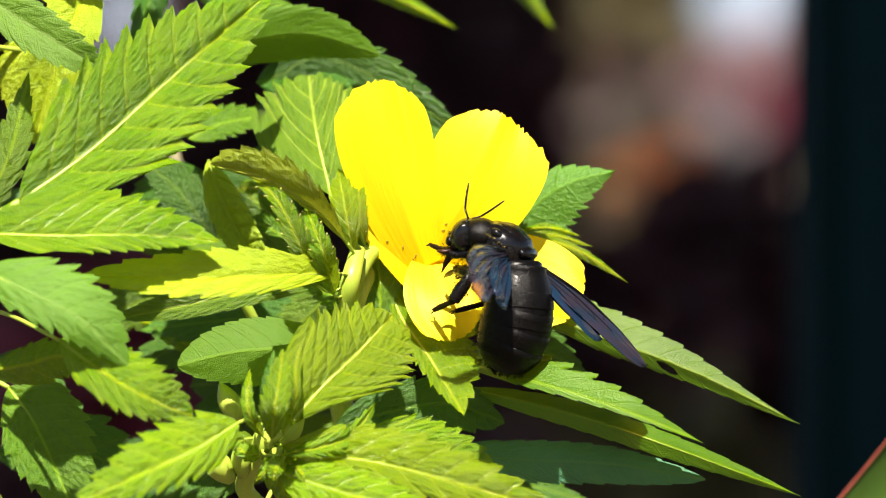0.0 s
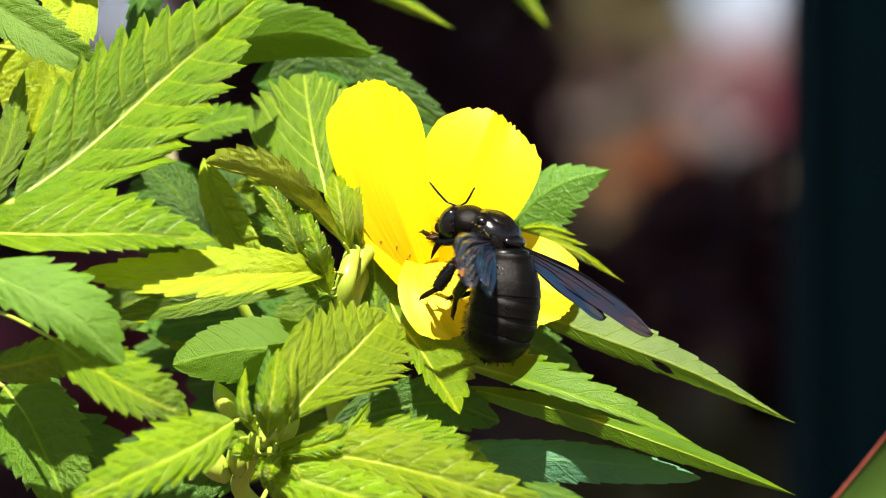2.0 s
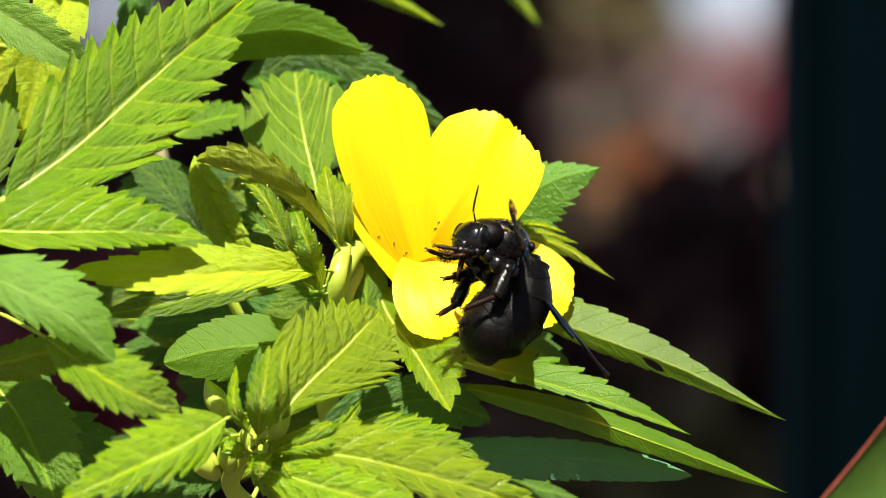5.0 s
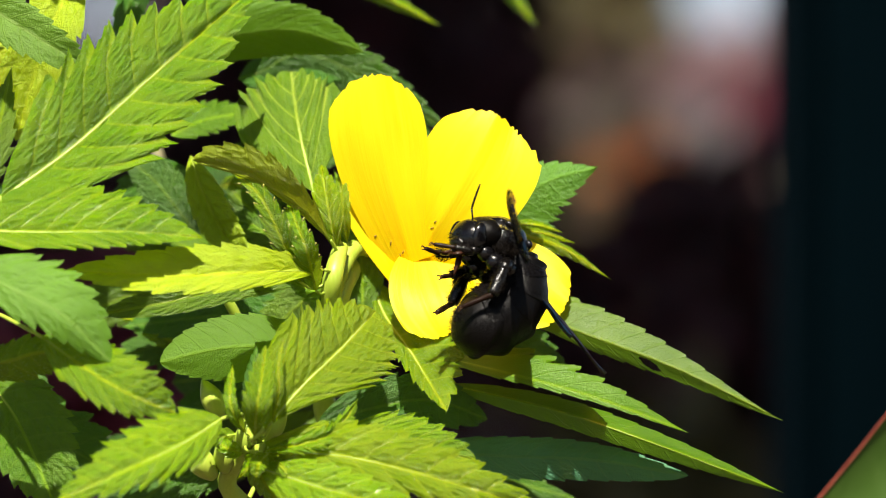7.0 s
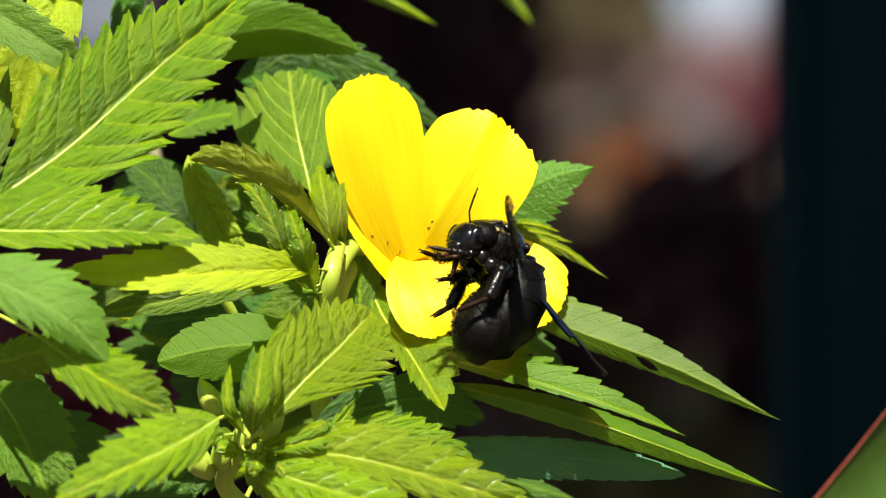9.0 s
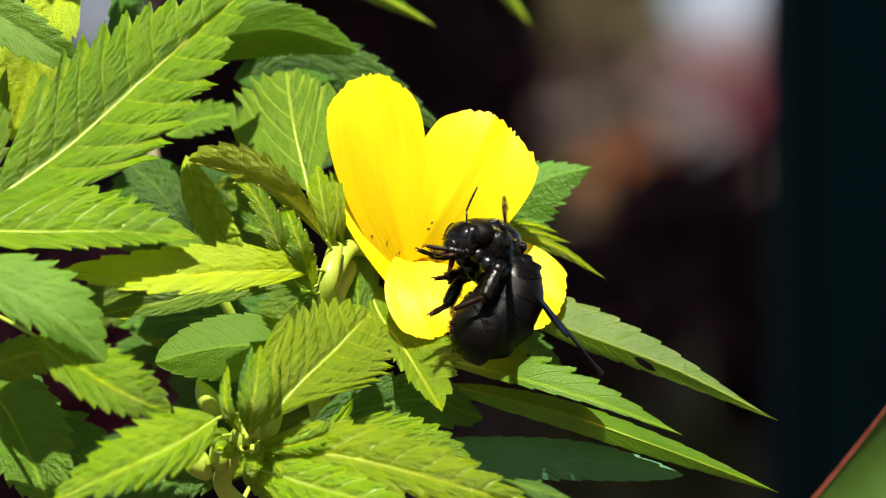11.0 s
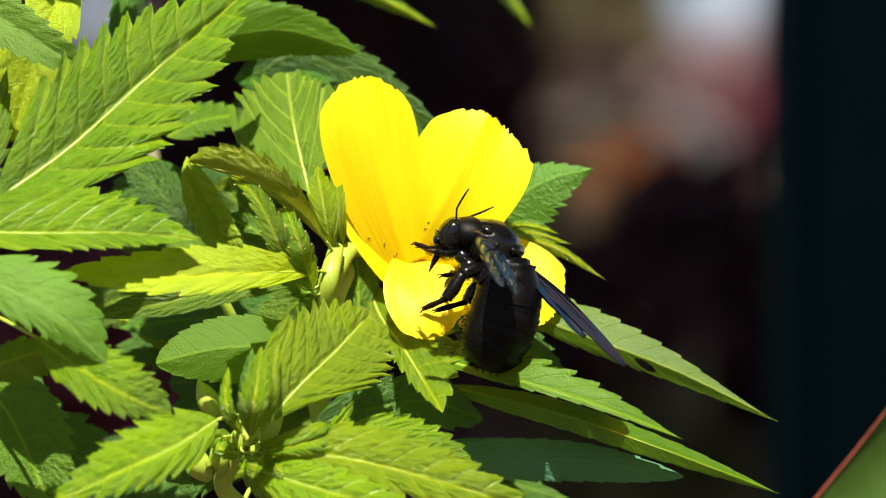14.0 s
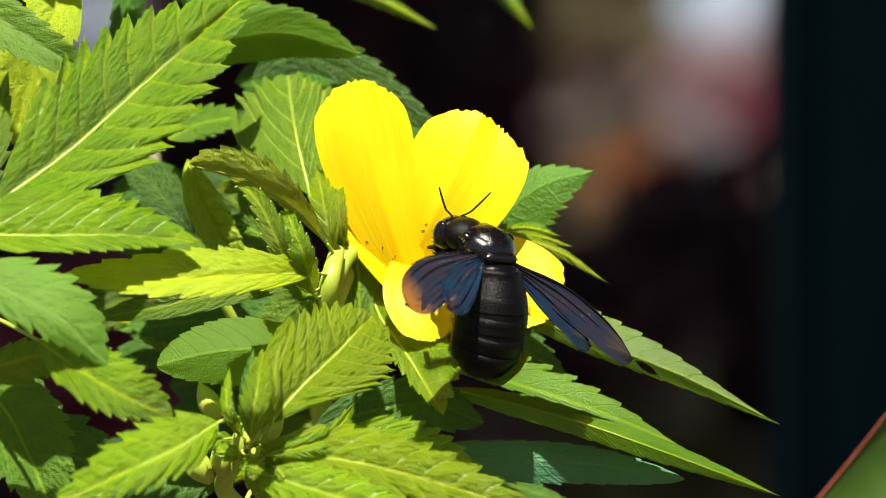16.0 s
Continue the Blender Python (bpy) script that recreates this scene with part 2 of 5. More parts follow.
def leaf(rib, left, right, material=MATURE, veins=8, relief=1.0, tooth=0.2, slant=0.2, wave=0.3, hole=None, glands=False, petiole=True, label=""):
    """One toothed leaf on a midrib given from base to tip. Each half: its width, degrees by which its margin leans to the front,
    where it is widest and how quickly it tapers. Rows of the blade follow the side veins, each of which ends in a tooth."""
    path = smooth_path([mm(p) - ROOT for p in rib], 24)
    path = [q - path[0] for q in path]
    origin = mm(rib[0]) - ROOT
    run = [0.0]
    for p, q in zip(path, path[1:]):
        run.append(run[-1] + (q - p).length)
    whole = run[-1]
    seed = origin.x * 900 + origin.z * 1300 + veins
    steps = 160
    table, k = [], 0
    for i in range(steps + 1):
        s = whole * i / steps
        while k < len(run) - 2 and run[k + 1] < s:
            k += 1
        table.append(path[k].lerp(path[k + 1], min(1.0, (s - run[k]) / max(1e-9, run[k + 1] - run[k]))))
    ways = [(table[min(i + 3, steps)] - table[max(i - 3, 0)]).normalized() for i in range(steps + 1)]

    def at(u):
        f = min(max(u, 0.0), 1.0) * steps
        i = min(int(f), steps - 1)
        return table[i].lerp(table[i + 1], f - i), ways[i].lerp(ways[i + 1], f - i)

    rows, cols = veins * 14, 14
    dome = relief * 0.085 * whole / veins
    verts, uvs, index, tips = [], [], {}, []
    for i in range(rows + 1):
        u0 = i / rows
        for s, (width, lean, peak, full) in ((1, left), (-1, right)):
            width, lean = width / 1000, radians(lean)
            phase = veins * u0 + (0.4 if s < 0 else 0.0)
            f = phase % 1.0
            jag = f if f < 0.9 else 0.9 * (1 - f) / 0.1
            own = 0.75 + 0.6 * noise.noise((seed, math.floor(phase + 0.02) * 1.7, s))
            small = (phase * 3) % 1.0
            skew = slant * (1 - u0) * min(1.0, u0 / 0.1)
            rim = width * swell(u0 + skew, peak, full)
            shrink = min(1.0, rim / (0.35 * width))
            for j in range(cols + 1):
                if j == 0 and s < 0:
                    continue
                v = j / cols
                u = u0 + skew * v ** 1.2
                p, t = at(u)
                flat = Vector((-t.z, 0, t.x)) * s
                flat = flat.normalized() if flat.length > 1e-6 else Vector((s, 0, 0))
                ang = lean - 0.1 * (v - 0.5) + 0.2 * wave * noise.noise((u0 * 4 + seed, v * 1.5, s * 3.0))
                o = flat * math.cos(lean) / max(0.35, math.cos(lean)) + TOWARD * math.sin(ang) / max(0.35, math.cos(lean))
                n = t.cross(o).normalized()
                if n.y > 0:
                    n = -n
                out = v * rim * (1 + tooth * shrink * (1.5 * own * (jag - 0.62) + 0.22 * (small - 0.5)) * v ** 4)
                q = p + o * out + t * (width * tooth * 0.95 * own * jag * v ** 5 * shrink)
                bulge = (4 * f * (1 - f)) ** 0.42 * min(1.0, v / 0.25) * (1 - 0.75 * v ** 5)
                h = dome * shrink * bulge * (1 + 0.35 * noise.noise((phase * 1.3, v * 5 + seed, s)))
                h -= 0.00008 * relief * math.exp(-(v / 0.06) ** 2) * shrink
                h += 0.0006 * wave * noise.noise((u * 3.1 + seed, v * s * 1.7, seed * 0.3)) * (0.2 + v)
                h += 0.03 * dome * noise.noise((phase * 5, v * 24, seed))
                q = q + n * (h * min(1.0, u0 * 12))
                index[i, s * j] = len(verts)
                verts.append(q)
                uvs.append((phase, v * s * max(rim, 0.0004) * 1000))
                if j == cols and f < 1.0 / 14.5 and 0.08 < u0 < 0.97:
                    tips.append((q, (o.normalized() + t * 0.8).normalized()))
    faces = []
    for i in range(rows):
        for j in range(-cols, cols):
            if hole and ((i / rows - hole[0]) / hole[1]) ** 2 + (((j + 0.5) / cols - hole[2]) / hole[3]) ** 2 < 1 + 0.3 * noise.noise((i * 0.7, j, 0)):
                continue
            faces.append((index[i, j], index[i, j + 1], index[i + 1, j + 1], index[i + 1, j]))
    ob = link_mesh("leaf", verts, faces, material, shrub, True, label, uvs)
    ob.location = origin
    thick = (left[0] + right[0]) * 0.012 / 1000 + 0.00008
    back = Vector((0, thick * 0.6 + 0.0001, 0))
    tube("midrib", [at(k / 20)[0] + back for k in range(21)], [thick, thick * 0.7, thick * 0.2], STEM, ob, "", 6)
    if glands:
        for q, d in tips:
            v, f = tube_data([q, q + d * 0.0003, q + d * 0.0005, q + d * 0.0007], [0.00006, 0.00005, 0.00014, 0.00004], 6)
            link_mesh("gland", v, f, GLAND, ob)
    if petiole and STEM_POINTS:
        to = min(STEM_POINTS, key=lambda q: (q - origin).length + 0.3 * max(0.0, q.z - origin.z)) - origin
        path = smooth_path([Vector((0, 0, 0)), -ways[0] * min(to.length * 0.25, 0.004) + to * 0.3, to], 5)
        tube("petiole", path, [thick * 1.5, thick * 1.8, thick * 2.2], STEM, ob, "", 7)
    return ob


# stems: the woody foot, the flowering shoot, the front shoot and the shoot beyond the edge
stem([(-12, 12, -350), (-14, 14, -200), (-15.7, 14.0, -47.7), (-17.0, 14.0, -27.2)], [4.2, 3.6, 2.6, 1.9], BARK, "brown woody foot of the shrub")
stem([(-17.0, 14.0, -28.9), (-19.0, 11.0, -16.9), (-17.2, 7.0, -8.8), (-15.5, 5.0, -3.3), (-13.4, 8.0, 0.1), (-10.1, 12.0, -0.3)], [1.9, 1.6, 1.4, 1.4, 1.2], STEM, "pale green smooth shoot")
stem([(-16.5, 14.0, -44.2), (-25.5, 2.0, -41.0), (-32.0, -4.0, -34.9), (-29.1, -8.0, -28.9), (-28.4, -10.0, -25.1)], [1.9, 1.7, 1.4, 1.5, 1.1])
stem([(-19.1, 14.0, -22.1), (-29.2, 34.0, -10.4), (-40.5, 50.0, 1.9), (-46.8, 66.0, 17.4), (-49.5, 80.0, 39.0)], [1.2, 1.2, 1.1, 1.0, 0.9], BARK)
stem([(-19.1, 14.0, -52.8), (-45.9, 20.0, -51.5), (-70.6, 18.0, -39.3), (-75.4, 6.0, -16.8), (-74.0, 0.0, -3.3), (-72.9, -2.0, 8.4), (-74.8, 8.0, 28.8), (-71.6, 10.0, 42.5)], [2.2, 2.0, 1.9, 1.8, 1.7, 1.6, 1.4, 1.2])
stem([(-18.5, 8.0, -15.1), (-17.5, 3.0, -9.2), (-16.5, 0.0, -4.1), (-15.5, 4.0, 0.3)], [1.9, 1.7, 1.5, 1.2], STEM, 'thick pale green stalk of the flower')
stem([(-34.8, 8.0, -4.8), (-32.3, 8.0, -8.0), (-29.1, 12.0, -14.8)], [0.7, 0.8, 0.9], STEM, 'pale green leaf stalk')

# upper left: the large leaf, its neighbours and those behind
leaf([(-64.0, -18.0, 7.3), (-54.1, -14.0, 14.7), (-44.1, -9.0, 24.1), (-27.9, 2.0, 39.4)], (10.3, 18, 0.42, 1.15), (9.3, 12, 0.42, 1.05), FRESH, 10, 1.7, 0.24, slant=0.27, label="large bright green quilted leaf with deep side veins")
leaf([(-68.8, -19.0, 2.7), (-58.9, -21.0, 2.4), (-47.4, -22.0, 2.4), (-34.8, -21.0, 1.6)], (7.3, -24, 0.36, 0.95), (2.8, 58, 0.4, 1.0), FRESH, 9, 1.8, 0.2, slant=0.36, label="bright yellow-green quilted leaf")
leaf([(-69.0, -26.0, -2.3), (-61.4, -30.0, -5.7), (-54.1, -31.0, -9.5), (-47.5, -29.0, -16.2)], (6.1, -24, 0.48, 0.95), (3.9, 10, 0.45, 0.9), SOFT, 7, 0.6, 0.26, slant=0.28, label="matt grey-green leaf with sharp teeth")
leaf([(-72.1, -2.0, 38.9), (-61.8, -5.0, 32.3), (-56.0, -5.0, 28.8), (-50.6, -2.0, 26.1)], (3.7, 10, 0.4, 1.0), (3.7, 20, 0.4, 1.0), SOFT, 8, 0.5, 0.16, label="matt grey-green leaf")
leaf([(-55.1, 8.0, 41.1), (-57.7, 6.0, 35.5), (-60.2, 6.0, 29.6), (-64.4, 10.0, 16.2)], (4.9, 10, 0.4, 0.9), (5.6, 10, 0.4, 0.9), SUNLIT, 7, 0.5, 0.2, label="sunlit yellow-green leaf")
leaf([(-63.4, 14.0, 34.2), (-66.0, 14.0, 28.2), (-67.9, 16.0, 20.6)], (4.3, 0, 0.4, 0.9), (4.3, 0, 0.4, 0.9), SUNLIT, 7, 0.5, 0.2)
leaf([(-41.8, 24.0, 29.9), (-31.3, 20.0, 32.6), (-22.7, 20.0, 33.2), (-12.4, 18.0, 29.9)], (4.5, 18, 0.5, 0.9), (4.1, -40, 0.45, 0.9), GLOWING, 9, 0.2, 0.1, slant=0.42, label="leaf seen from below, glowing with sunlight")
leaf([(-19.6, 8.0, 8.5), (-21.4, 12.0, 15.6), (-22.4, 15.0, 20.6), (-23.3, 19.0, 26.9)], (10.4, 8, 0.62, 0.8), (7.2, 14, 0.6, 0.7), PALE_VEINED, 5, 0.8, 0.26, slant=0.8, label="pale leaf with strong light veins")
leaf([(-16.9, 0.0, 1.3), (-21.2, -7.0, 6.1), (-27.9, -10.0, 10.5), (-36.9, -8.0, 13.0)], (0.8, -30, 0.5, 0.8), (4.1, 34, 0.68, 0.62), BRONZE, 8, 0.8, 0.24, slant=0.14, label="bronze-green young leaf, folded along its rib")
leaf([(-38.2, 12.0, 14.0), (-36.7, 11.0, 9.4), (-33.9, 11.0, 3.5), (-29.2, 12.0, -3.3)], (3.2, 25, 0.5, 0.7), (2.9, 10, 0.5, 0.7), BRONZE, 7, 1.8, 0.12, slant=0.14, petiole=False, label="olive-green leaf with ladder veins, in half shade")
leaf([(-37.3, 20.0, 1.8), (-40.6, 18.0, 6.1), (-44.1, 19.0, 10.4), (-49.0, 22.0, 14.3)], (3.4, 0, 0.45, 0.9), (3.9, 0, 0.45, 0.9), SHADED, 8, 0.4, 0.12, petiole=False)
leaf([(-26.8, 14.0, 2.2), (-29.4, 15.0, 3.9), (-33.2, 16.0, 4.8)], (1.2, 10, 0.5, 0.9), (1.7, 10, 0.5, 0.9), MATURE, 5, 0.5, 0.2, petiole=False)
leaf([(-34.2, 18.0, 9.5), (-32.4, 17.0, 9.9), (-30.5, 18.0, 9.5)], (1.2, 10, 0.5, 0.9), (1.2, 10, 0.5, 0.9), FRESH, 4, 0.6, 0.3, petiole=False)

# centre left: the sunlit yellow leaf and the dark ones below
leaf([(-17.7, -2.0, -3.1), (-27.4, -14.0, -3.4), (-39.4, -20.0, -3.8), (-55.1, -19.0, -3.3)], (2.8, 38, 0.55, 0.75), (4.4, -20, 0.5, 0.9), SUNLIT, 8, 0.45, 0.2, slant=0.22, label="sunlit yellow-green leaf half in shade")
leaf([(-18.8, 4.0, -4.5), (-30.5, 0.0, -5.6), (-41.3, -1.0, -7.9), (-52.4, 2.0, -10.0)], (2.2, 20, 0.5, 0.9), (2.8, 20, 0.5, 0.9), MATURE, 8, 0.3, 0.1)

# bracts beside the flower, with gland-tipped teeth
leaf([(-21.3, -3.0, -4.9), (-23.8, -9.0, 1.3), (-27.1, -10.0, 7.9), (-31.0, -8.0, 11.2)], (1.8, 25, 0.4, 1.0), (2.1, 10, 0.4, 1.0), FRESH, 8, 0.3, 0.34, slant=0.21, glands=True, label="narrow spiny bract beside the flower")
leaf([(-19.0, -2.0, -6.2), (-20.2, -8.0, -0.3), (-21.9, -8.0, 4.2), (-23.0, -6.0, 7.6)], (2.2, 15, 0.4, 1.0), (1.8, 25, 0.4, 1.0), FRESH, 7, 0.3, 0.34, slant=0.21, glands=True, label="narrow spiny bract beside the flower")

leaf([(-16.0, 3.0, -0.4), (-16.9, 1.0, 4.1), (-17.6, 2.0, 8.1), (-18.4, 6.0, 12.6)], (2.2, 10, 0.5, 0.9), (2.0, 24, 0.5, 0.9), LIVELY, 6, 1.4, 0.2, slant=0.3, label="downy pale young leaf at the foot of the flower")
leaf([(-14.5, 6.0, 0.9), (-15.0, 4.0, 4.3), (-15.3, 4.0, 7.7), (-15.5, 7.0, 11.9)], (1.3, 10, 0.5, 0.9), (1.2, 24, 0.5, 0.9), LIVELY, 5, 1.2, 0.2, slant=0.3)

# lower left: drooping leaves and the front shoot
leaf([(-18.8, 2.0, -15.2), (-26.2, -3.0, -14.3), (-33.6, -4.0, -14.7), (-42.0, -3.0, -16.7)], (5.5, -6, 0.45, 0.7), (4.8, -32, 0.5, 0.6), GLOWING, 9, 0.2, 0.07, slant=0.35, label="broad leaf seen from below, its edge turned up")
leaf([(-57.8, -24.0, -12.6), (-51.0, -29.0, -17.1), (-44.9, -30.0, -20.6), (-38.5, -25.0, -23.5)], (5.1, -22, 0.55, 0.85), (3.7, 24, 0.45, 0.9), FRESH, 8, 0.8, 0.2, slant=0.34)
leaf([(-69.6, -20.0, -17.4), (-62.9, -22.0, -16.2), (-58.0, -22.0, -14.9), (-53.4, -20.0, -16.2)], (2.9, -25, 0.55, 0.8), (3.7, -50, 0.6, 0.7), FRESH, 6, 0.6, 0.2, slant=0.28)
leaf([(-32.1, -20.0, -24.5), (-37.3, -30.0, -27.7), (-43.8, -35.0, -30.7), (-54.6, -37.0, -35.6)], (3.8, 24, 0.42, 0.9), (5.4, -22, 0.45, 0.85), LIVELY, 8, 1.5, 0.36, slant=0.28, label="lively green quilted leaf with large teeth")
leaf([(-67.6, 4.0, -20.1), (-63.8, 0.0, -24.6), (-60.3, -3.0, -31.2), (-57.3, -4.0, -38.2)], (7.9, 20, 0.45, 0.8), (5.8, 10, 0.45, 0.8), MATURE, 8, 0.8, 0.16)
leaf([(-26.0, -18.0, -26.2), (-20.6, -16.0, -19.9), (-15.2, -11.0, -14.7), (-10.2, -3.0, -9.1)], (8.6, 12, 0.5, 0.75), (7.8, 14, 0.72, 0.7), LIVELY, 8, 1.8, 0.22, slant=0.48, label="bright quilted leaf with deep side veins")
leaf([(-27.4, -20.0, -27.0), (-26.9, -24.0, -22.6), (-26.4, -23.0, -19.4), (-25.8, -19.0, -13.9)], (2.3, 20, 0.45, 1.0), (2.1, 20, 0.45, 1.0), FRESH, 7, 0.9, 0.3, slant=0.28)
leaf([(-28.7, -18.0, -26.7), (-30.2, -22.0, -23.9), (-30.9, -22.0, -21.0), (-30.6, -18.0, -16.7)], (1.0, 25, 0.45, 1.0), (1.0, 10, 0.45, 1.0), FRESH, 6, 0.6, 0.25)
leaf([(-28.6, -14.0, -23.7), (-28.0, -17.0, -19.5), (-27.3, -14.0, -14.0)], (1.2, 0, 0.4, 1.0), (1.2, 0, 0.4, 1.0), SHADED, 6, 0.6, 0.2)
leaf([(-24.8, -20.0, -25.2), (-23.8, -23.0, -20.2), (-23.9, -22.0, -16.6), (-23.2, -19.0, -12.8)], (0.8, 20, 0.5, 1.0), (0.8, 20, 0.5, 1.0), FRESH, 6, 0.6, 0.2)
leaf([(-26.4, -16.0, -29.4), (-19.9, -18.0, -27.9), (-15.9, -17.0, -26.3), (-12.6, -14.0, -21.9)], (1.5, 10, 0.5, 1.0), (1.6, 40, 0.5, 1.0), FRESH, 8, 0.8, 0.45, slant=0.17, wave=1.4)
leaf([(-28.3, -12.0, -29.6), (-15.0, -19.0, -29.9), (-1.9, -22.0, -32.8), (14.7, -20.0, -37.8)], (5.4, -20, 0.45, 0.95), (3.7, 24, 0.45, 0.95), LIVELY, 10, 1.5, 0.28, slant=0.2, label="lively green quilted leaf with large teeth")
leaf([(-27.0, -14.0, -31.8), (-18.2, -22.0, -34.2), (-10.0, -25.0, -36.3), (-0.3, -24.0, -40.0)], (3.7, -18, 0.45, 0.9), (4.9, 20, 0.45, 0.9), LIVELY, 8, 1.5, 0.3, slant=0.24)
leaf([(-18.6, -6.0, -29.8), (-10.2, -11.0, -28.8), (-3.6, -12.0, -29.1), (4.6, -9.0, -30.9)], (4.9, -14, 0.5, 0.9), (3.3, 30, 0.45, 0.9), FRESH, 7, 0.9, 0.3, slant=0.42)
leaf([(-18.9, 6.0, -26.2), (-10.4, 5.0, -23.7), (-2.0, 4.0, -22.5), (6.4, 5.0, -25.4)], (4.4, 10, 0.45, 0.8), (5.0, 10, 0.5, 0.8), SHADED, 8, 0.6, 0.18)
leaf([(-25.7, -16.0, -29.8), (-26.8, -19.0, -31.1), (-27.2, -19.0, -33.0)], (1.3, 20, 0.45, 0.8), (1.5, 10, 0.5, 0.8), FRESH, 4, 0.5, 0.2)
leaf([(-31.6, -13.0, -27.2), (-34.7, -17.0, -27.4), (-37.1, -17.0, -28.7)], (1.5, 20, 0.45, 0.8), (1.3, 10, 0.5, 0.8), FRESH, 5, 0.6, 0.3)

# right: the long leaves that reach out under the flower
leaf([(-11.2, 13.0, -4.0), (-9.1, 9.0, -9.7), (-4.7, 1.0, -15.8), (0.3, -12.0, -23.8)], (7.7, -22, 0.5, 1.15), (2.2, 45, 0.5, 1.0), FRESH, 8, 0.6, 0.3, slant=0.28, petiole=False, label="leaf hanging under the flower")
resting_leaf = leaf([(-4.1, 6.0, -15.3), (12.0, -13.0, -18.7), (23.4, -16.0, -21.9), (35.6, -13.0, -26.6)], (4.3, -48, 0.38, 1.25), (1.1, 50, 0.4, 1.1), FIRM, 10, 0.07, 0.24, slant=0.28, label="pale green leaf on which the bee rests")
leaf([(11.1, 10.0, -9.1), (21.6, 6.0, -12.9), (35.0, 4.0, -18.0), (50.3, 4.0, -25.5)], (4.5, -28, 0.22, 1.7), (2.1, -30, 0.35, 0.9), FIRM, 11, 0.12, 0.13, slant=0.14, hole=(0.47, 0.035, -0.5, 0.32), label="long narrow leaf with a hole eaten in it")
leaf([(0.5, 6.0, -20.3), (16.8, 0.0, -24.0), (33.0, -2.0, -29.5), (50.3, 2.0, -36.2)], (2.0, -62, 0.4, 1.0), (2.2, -25, 0.4, 1.0), FIRM, 12, 0.05, 0.1, slant=0.11, label="long leaf in shade, its tip sunlit")
leaf([(-4.1, 8.0, -30.4), (8.9, 5.0, -30.9), (22.4, 4.0, -31.5), (36.3, 4.0, -33.8)], (3.0, -20, 0.42, 0.75), (3.5, -10, 0.45, 0.75), BLUISH, 10, 0.15, 0.1, slant=0.17, label="blue-green shaded leaf")

# further leaves of the shrub, mostly behind
leaf([(-71.5, 0.0, 5.1), (-66.8, -1.0, 15.1), (-64.3, 2.0, 26.9)], (3.3, -25, 0.38, 1.2), (3.0, 0, 0.38, 1.2), MATURE, 7, 0.77, 0.22)
leaf([(-45.7, 24.0, 43.3), (-48.5, 24.0, 36.4), (-50.1, 26.0, 28.2)], (2.7, -22, 0.38, 1.2), (2.3, -25, 0.38, 1.2), SHADED, 6, 0.44, 0.22, petiole=False)
leaf([(-41.6, 20.0, 41.3), (-34.8, 22.0, 38.4), (-24.1, 24.0, 37.2)], (2.6, -29, 0.38, 1.2), (2.6, 0, 0.38, 1.2), MATURE, 7, 0.55, 0.22, petiole=False)
leaf([(-28.9, 26.0, 26.9), (-19.4, 27.0, 29.6), (1.4, 26.0, 17.7)], (4.5, 20, 0.38, 1.2), (4.1, -22, 0.38, 1.2), SHADED, 9, 0.44, 0.22, petiole=False)
leaf([(-31.7, 30.0, 26.2), (-22.9, 28.0, 27.9), (-12.5, 28.0, 27.0)], (3.7, -17, 0.38, 1.2), (3.7, 17, 0.38, 1.2), SHADED, 8, 0.44, 0.22, petiole=False)
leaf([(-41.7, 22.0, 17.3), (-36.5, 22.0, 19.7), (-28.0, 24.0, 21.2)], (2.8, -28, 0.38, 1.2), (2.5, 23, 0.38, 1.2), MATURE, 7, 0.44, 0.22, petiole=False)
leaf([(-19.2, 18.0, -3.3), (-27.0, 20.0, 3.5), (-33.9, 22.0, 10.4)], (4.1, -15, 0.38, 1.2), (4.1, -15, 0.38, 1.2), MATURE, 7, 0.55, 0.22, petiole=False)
leaf([(-20.9, 16.0, -10.2), (-34.6, 18.0, -10.2), (-49.3, 20.0, -11.9)], (4.7, 20, 0.38, 1.2), (5.9, -20, 0.38, 1.2), SHADED, 8, 0.44, 0.22)
leaf([(-27.0, 22.0, -15.4), (-38.3, 24.0, -13.7), (-52.2, 24.0, -17.2)], (5.0, 19, 0.38, 1.2), (5.0, -23, 0.38, 1.2), SHADED, 8, 0.44, 0.22, petiole=False)
leaf([(-39.9, 20.0, -15.4), (-45.0, 20.0, -11.9), (-49.7, 20.0, -10.2)], (1.8, -28, 0.38, 1.2), (2.2, -32, 0.38, 1.2), FRESH, 6, 0.44, 0.22, petiole=False)
leaf([(-19.7, 10.0, -6.7), (-22.4, 12.0, -8.8), (-29.3, 14.0, -15.3)], (3.9, -16, 0.38, 1.2), (3.8, -17, 0.38, 1.2), MATURE, 7, 0.55, 0.22)
leaf([(-16.7, 4.0, -10.0), (-18.7, 0.0, -6.6), (-24.6, 0.0, -4.1)], (2.3, 25, 0.38, 1.2), (2.3, -36, 0.38, 1.2), MATURE, 6, 0.44, 0.22)
leaf([(-12.2, 9.0, -10.1), (-12.9, 10.0, 0.1), (-16.7, 12.0, 12.0)], (3.7, -23, 0.38, 1.2), (3.7, -23, 0.38, 1.2), MATURE, 7, 0.13, 0.06, label="smooth green bract behind the flower")
leaf([(-71.9, 14.0, -17.0), (-64.3, 14.0, -17.8), (-59.2, 15.0, -21.3)], (2.6, -34, 0.38, 1.2), (2.8, 21, 0.38, 1.2), SHADED, 7, 0.44, 0.22)
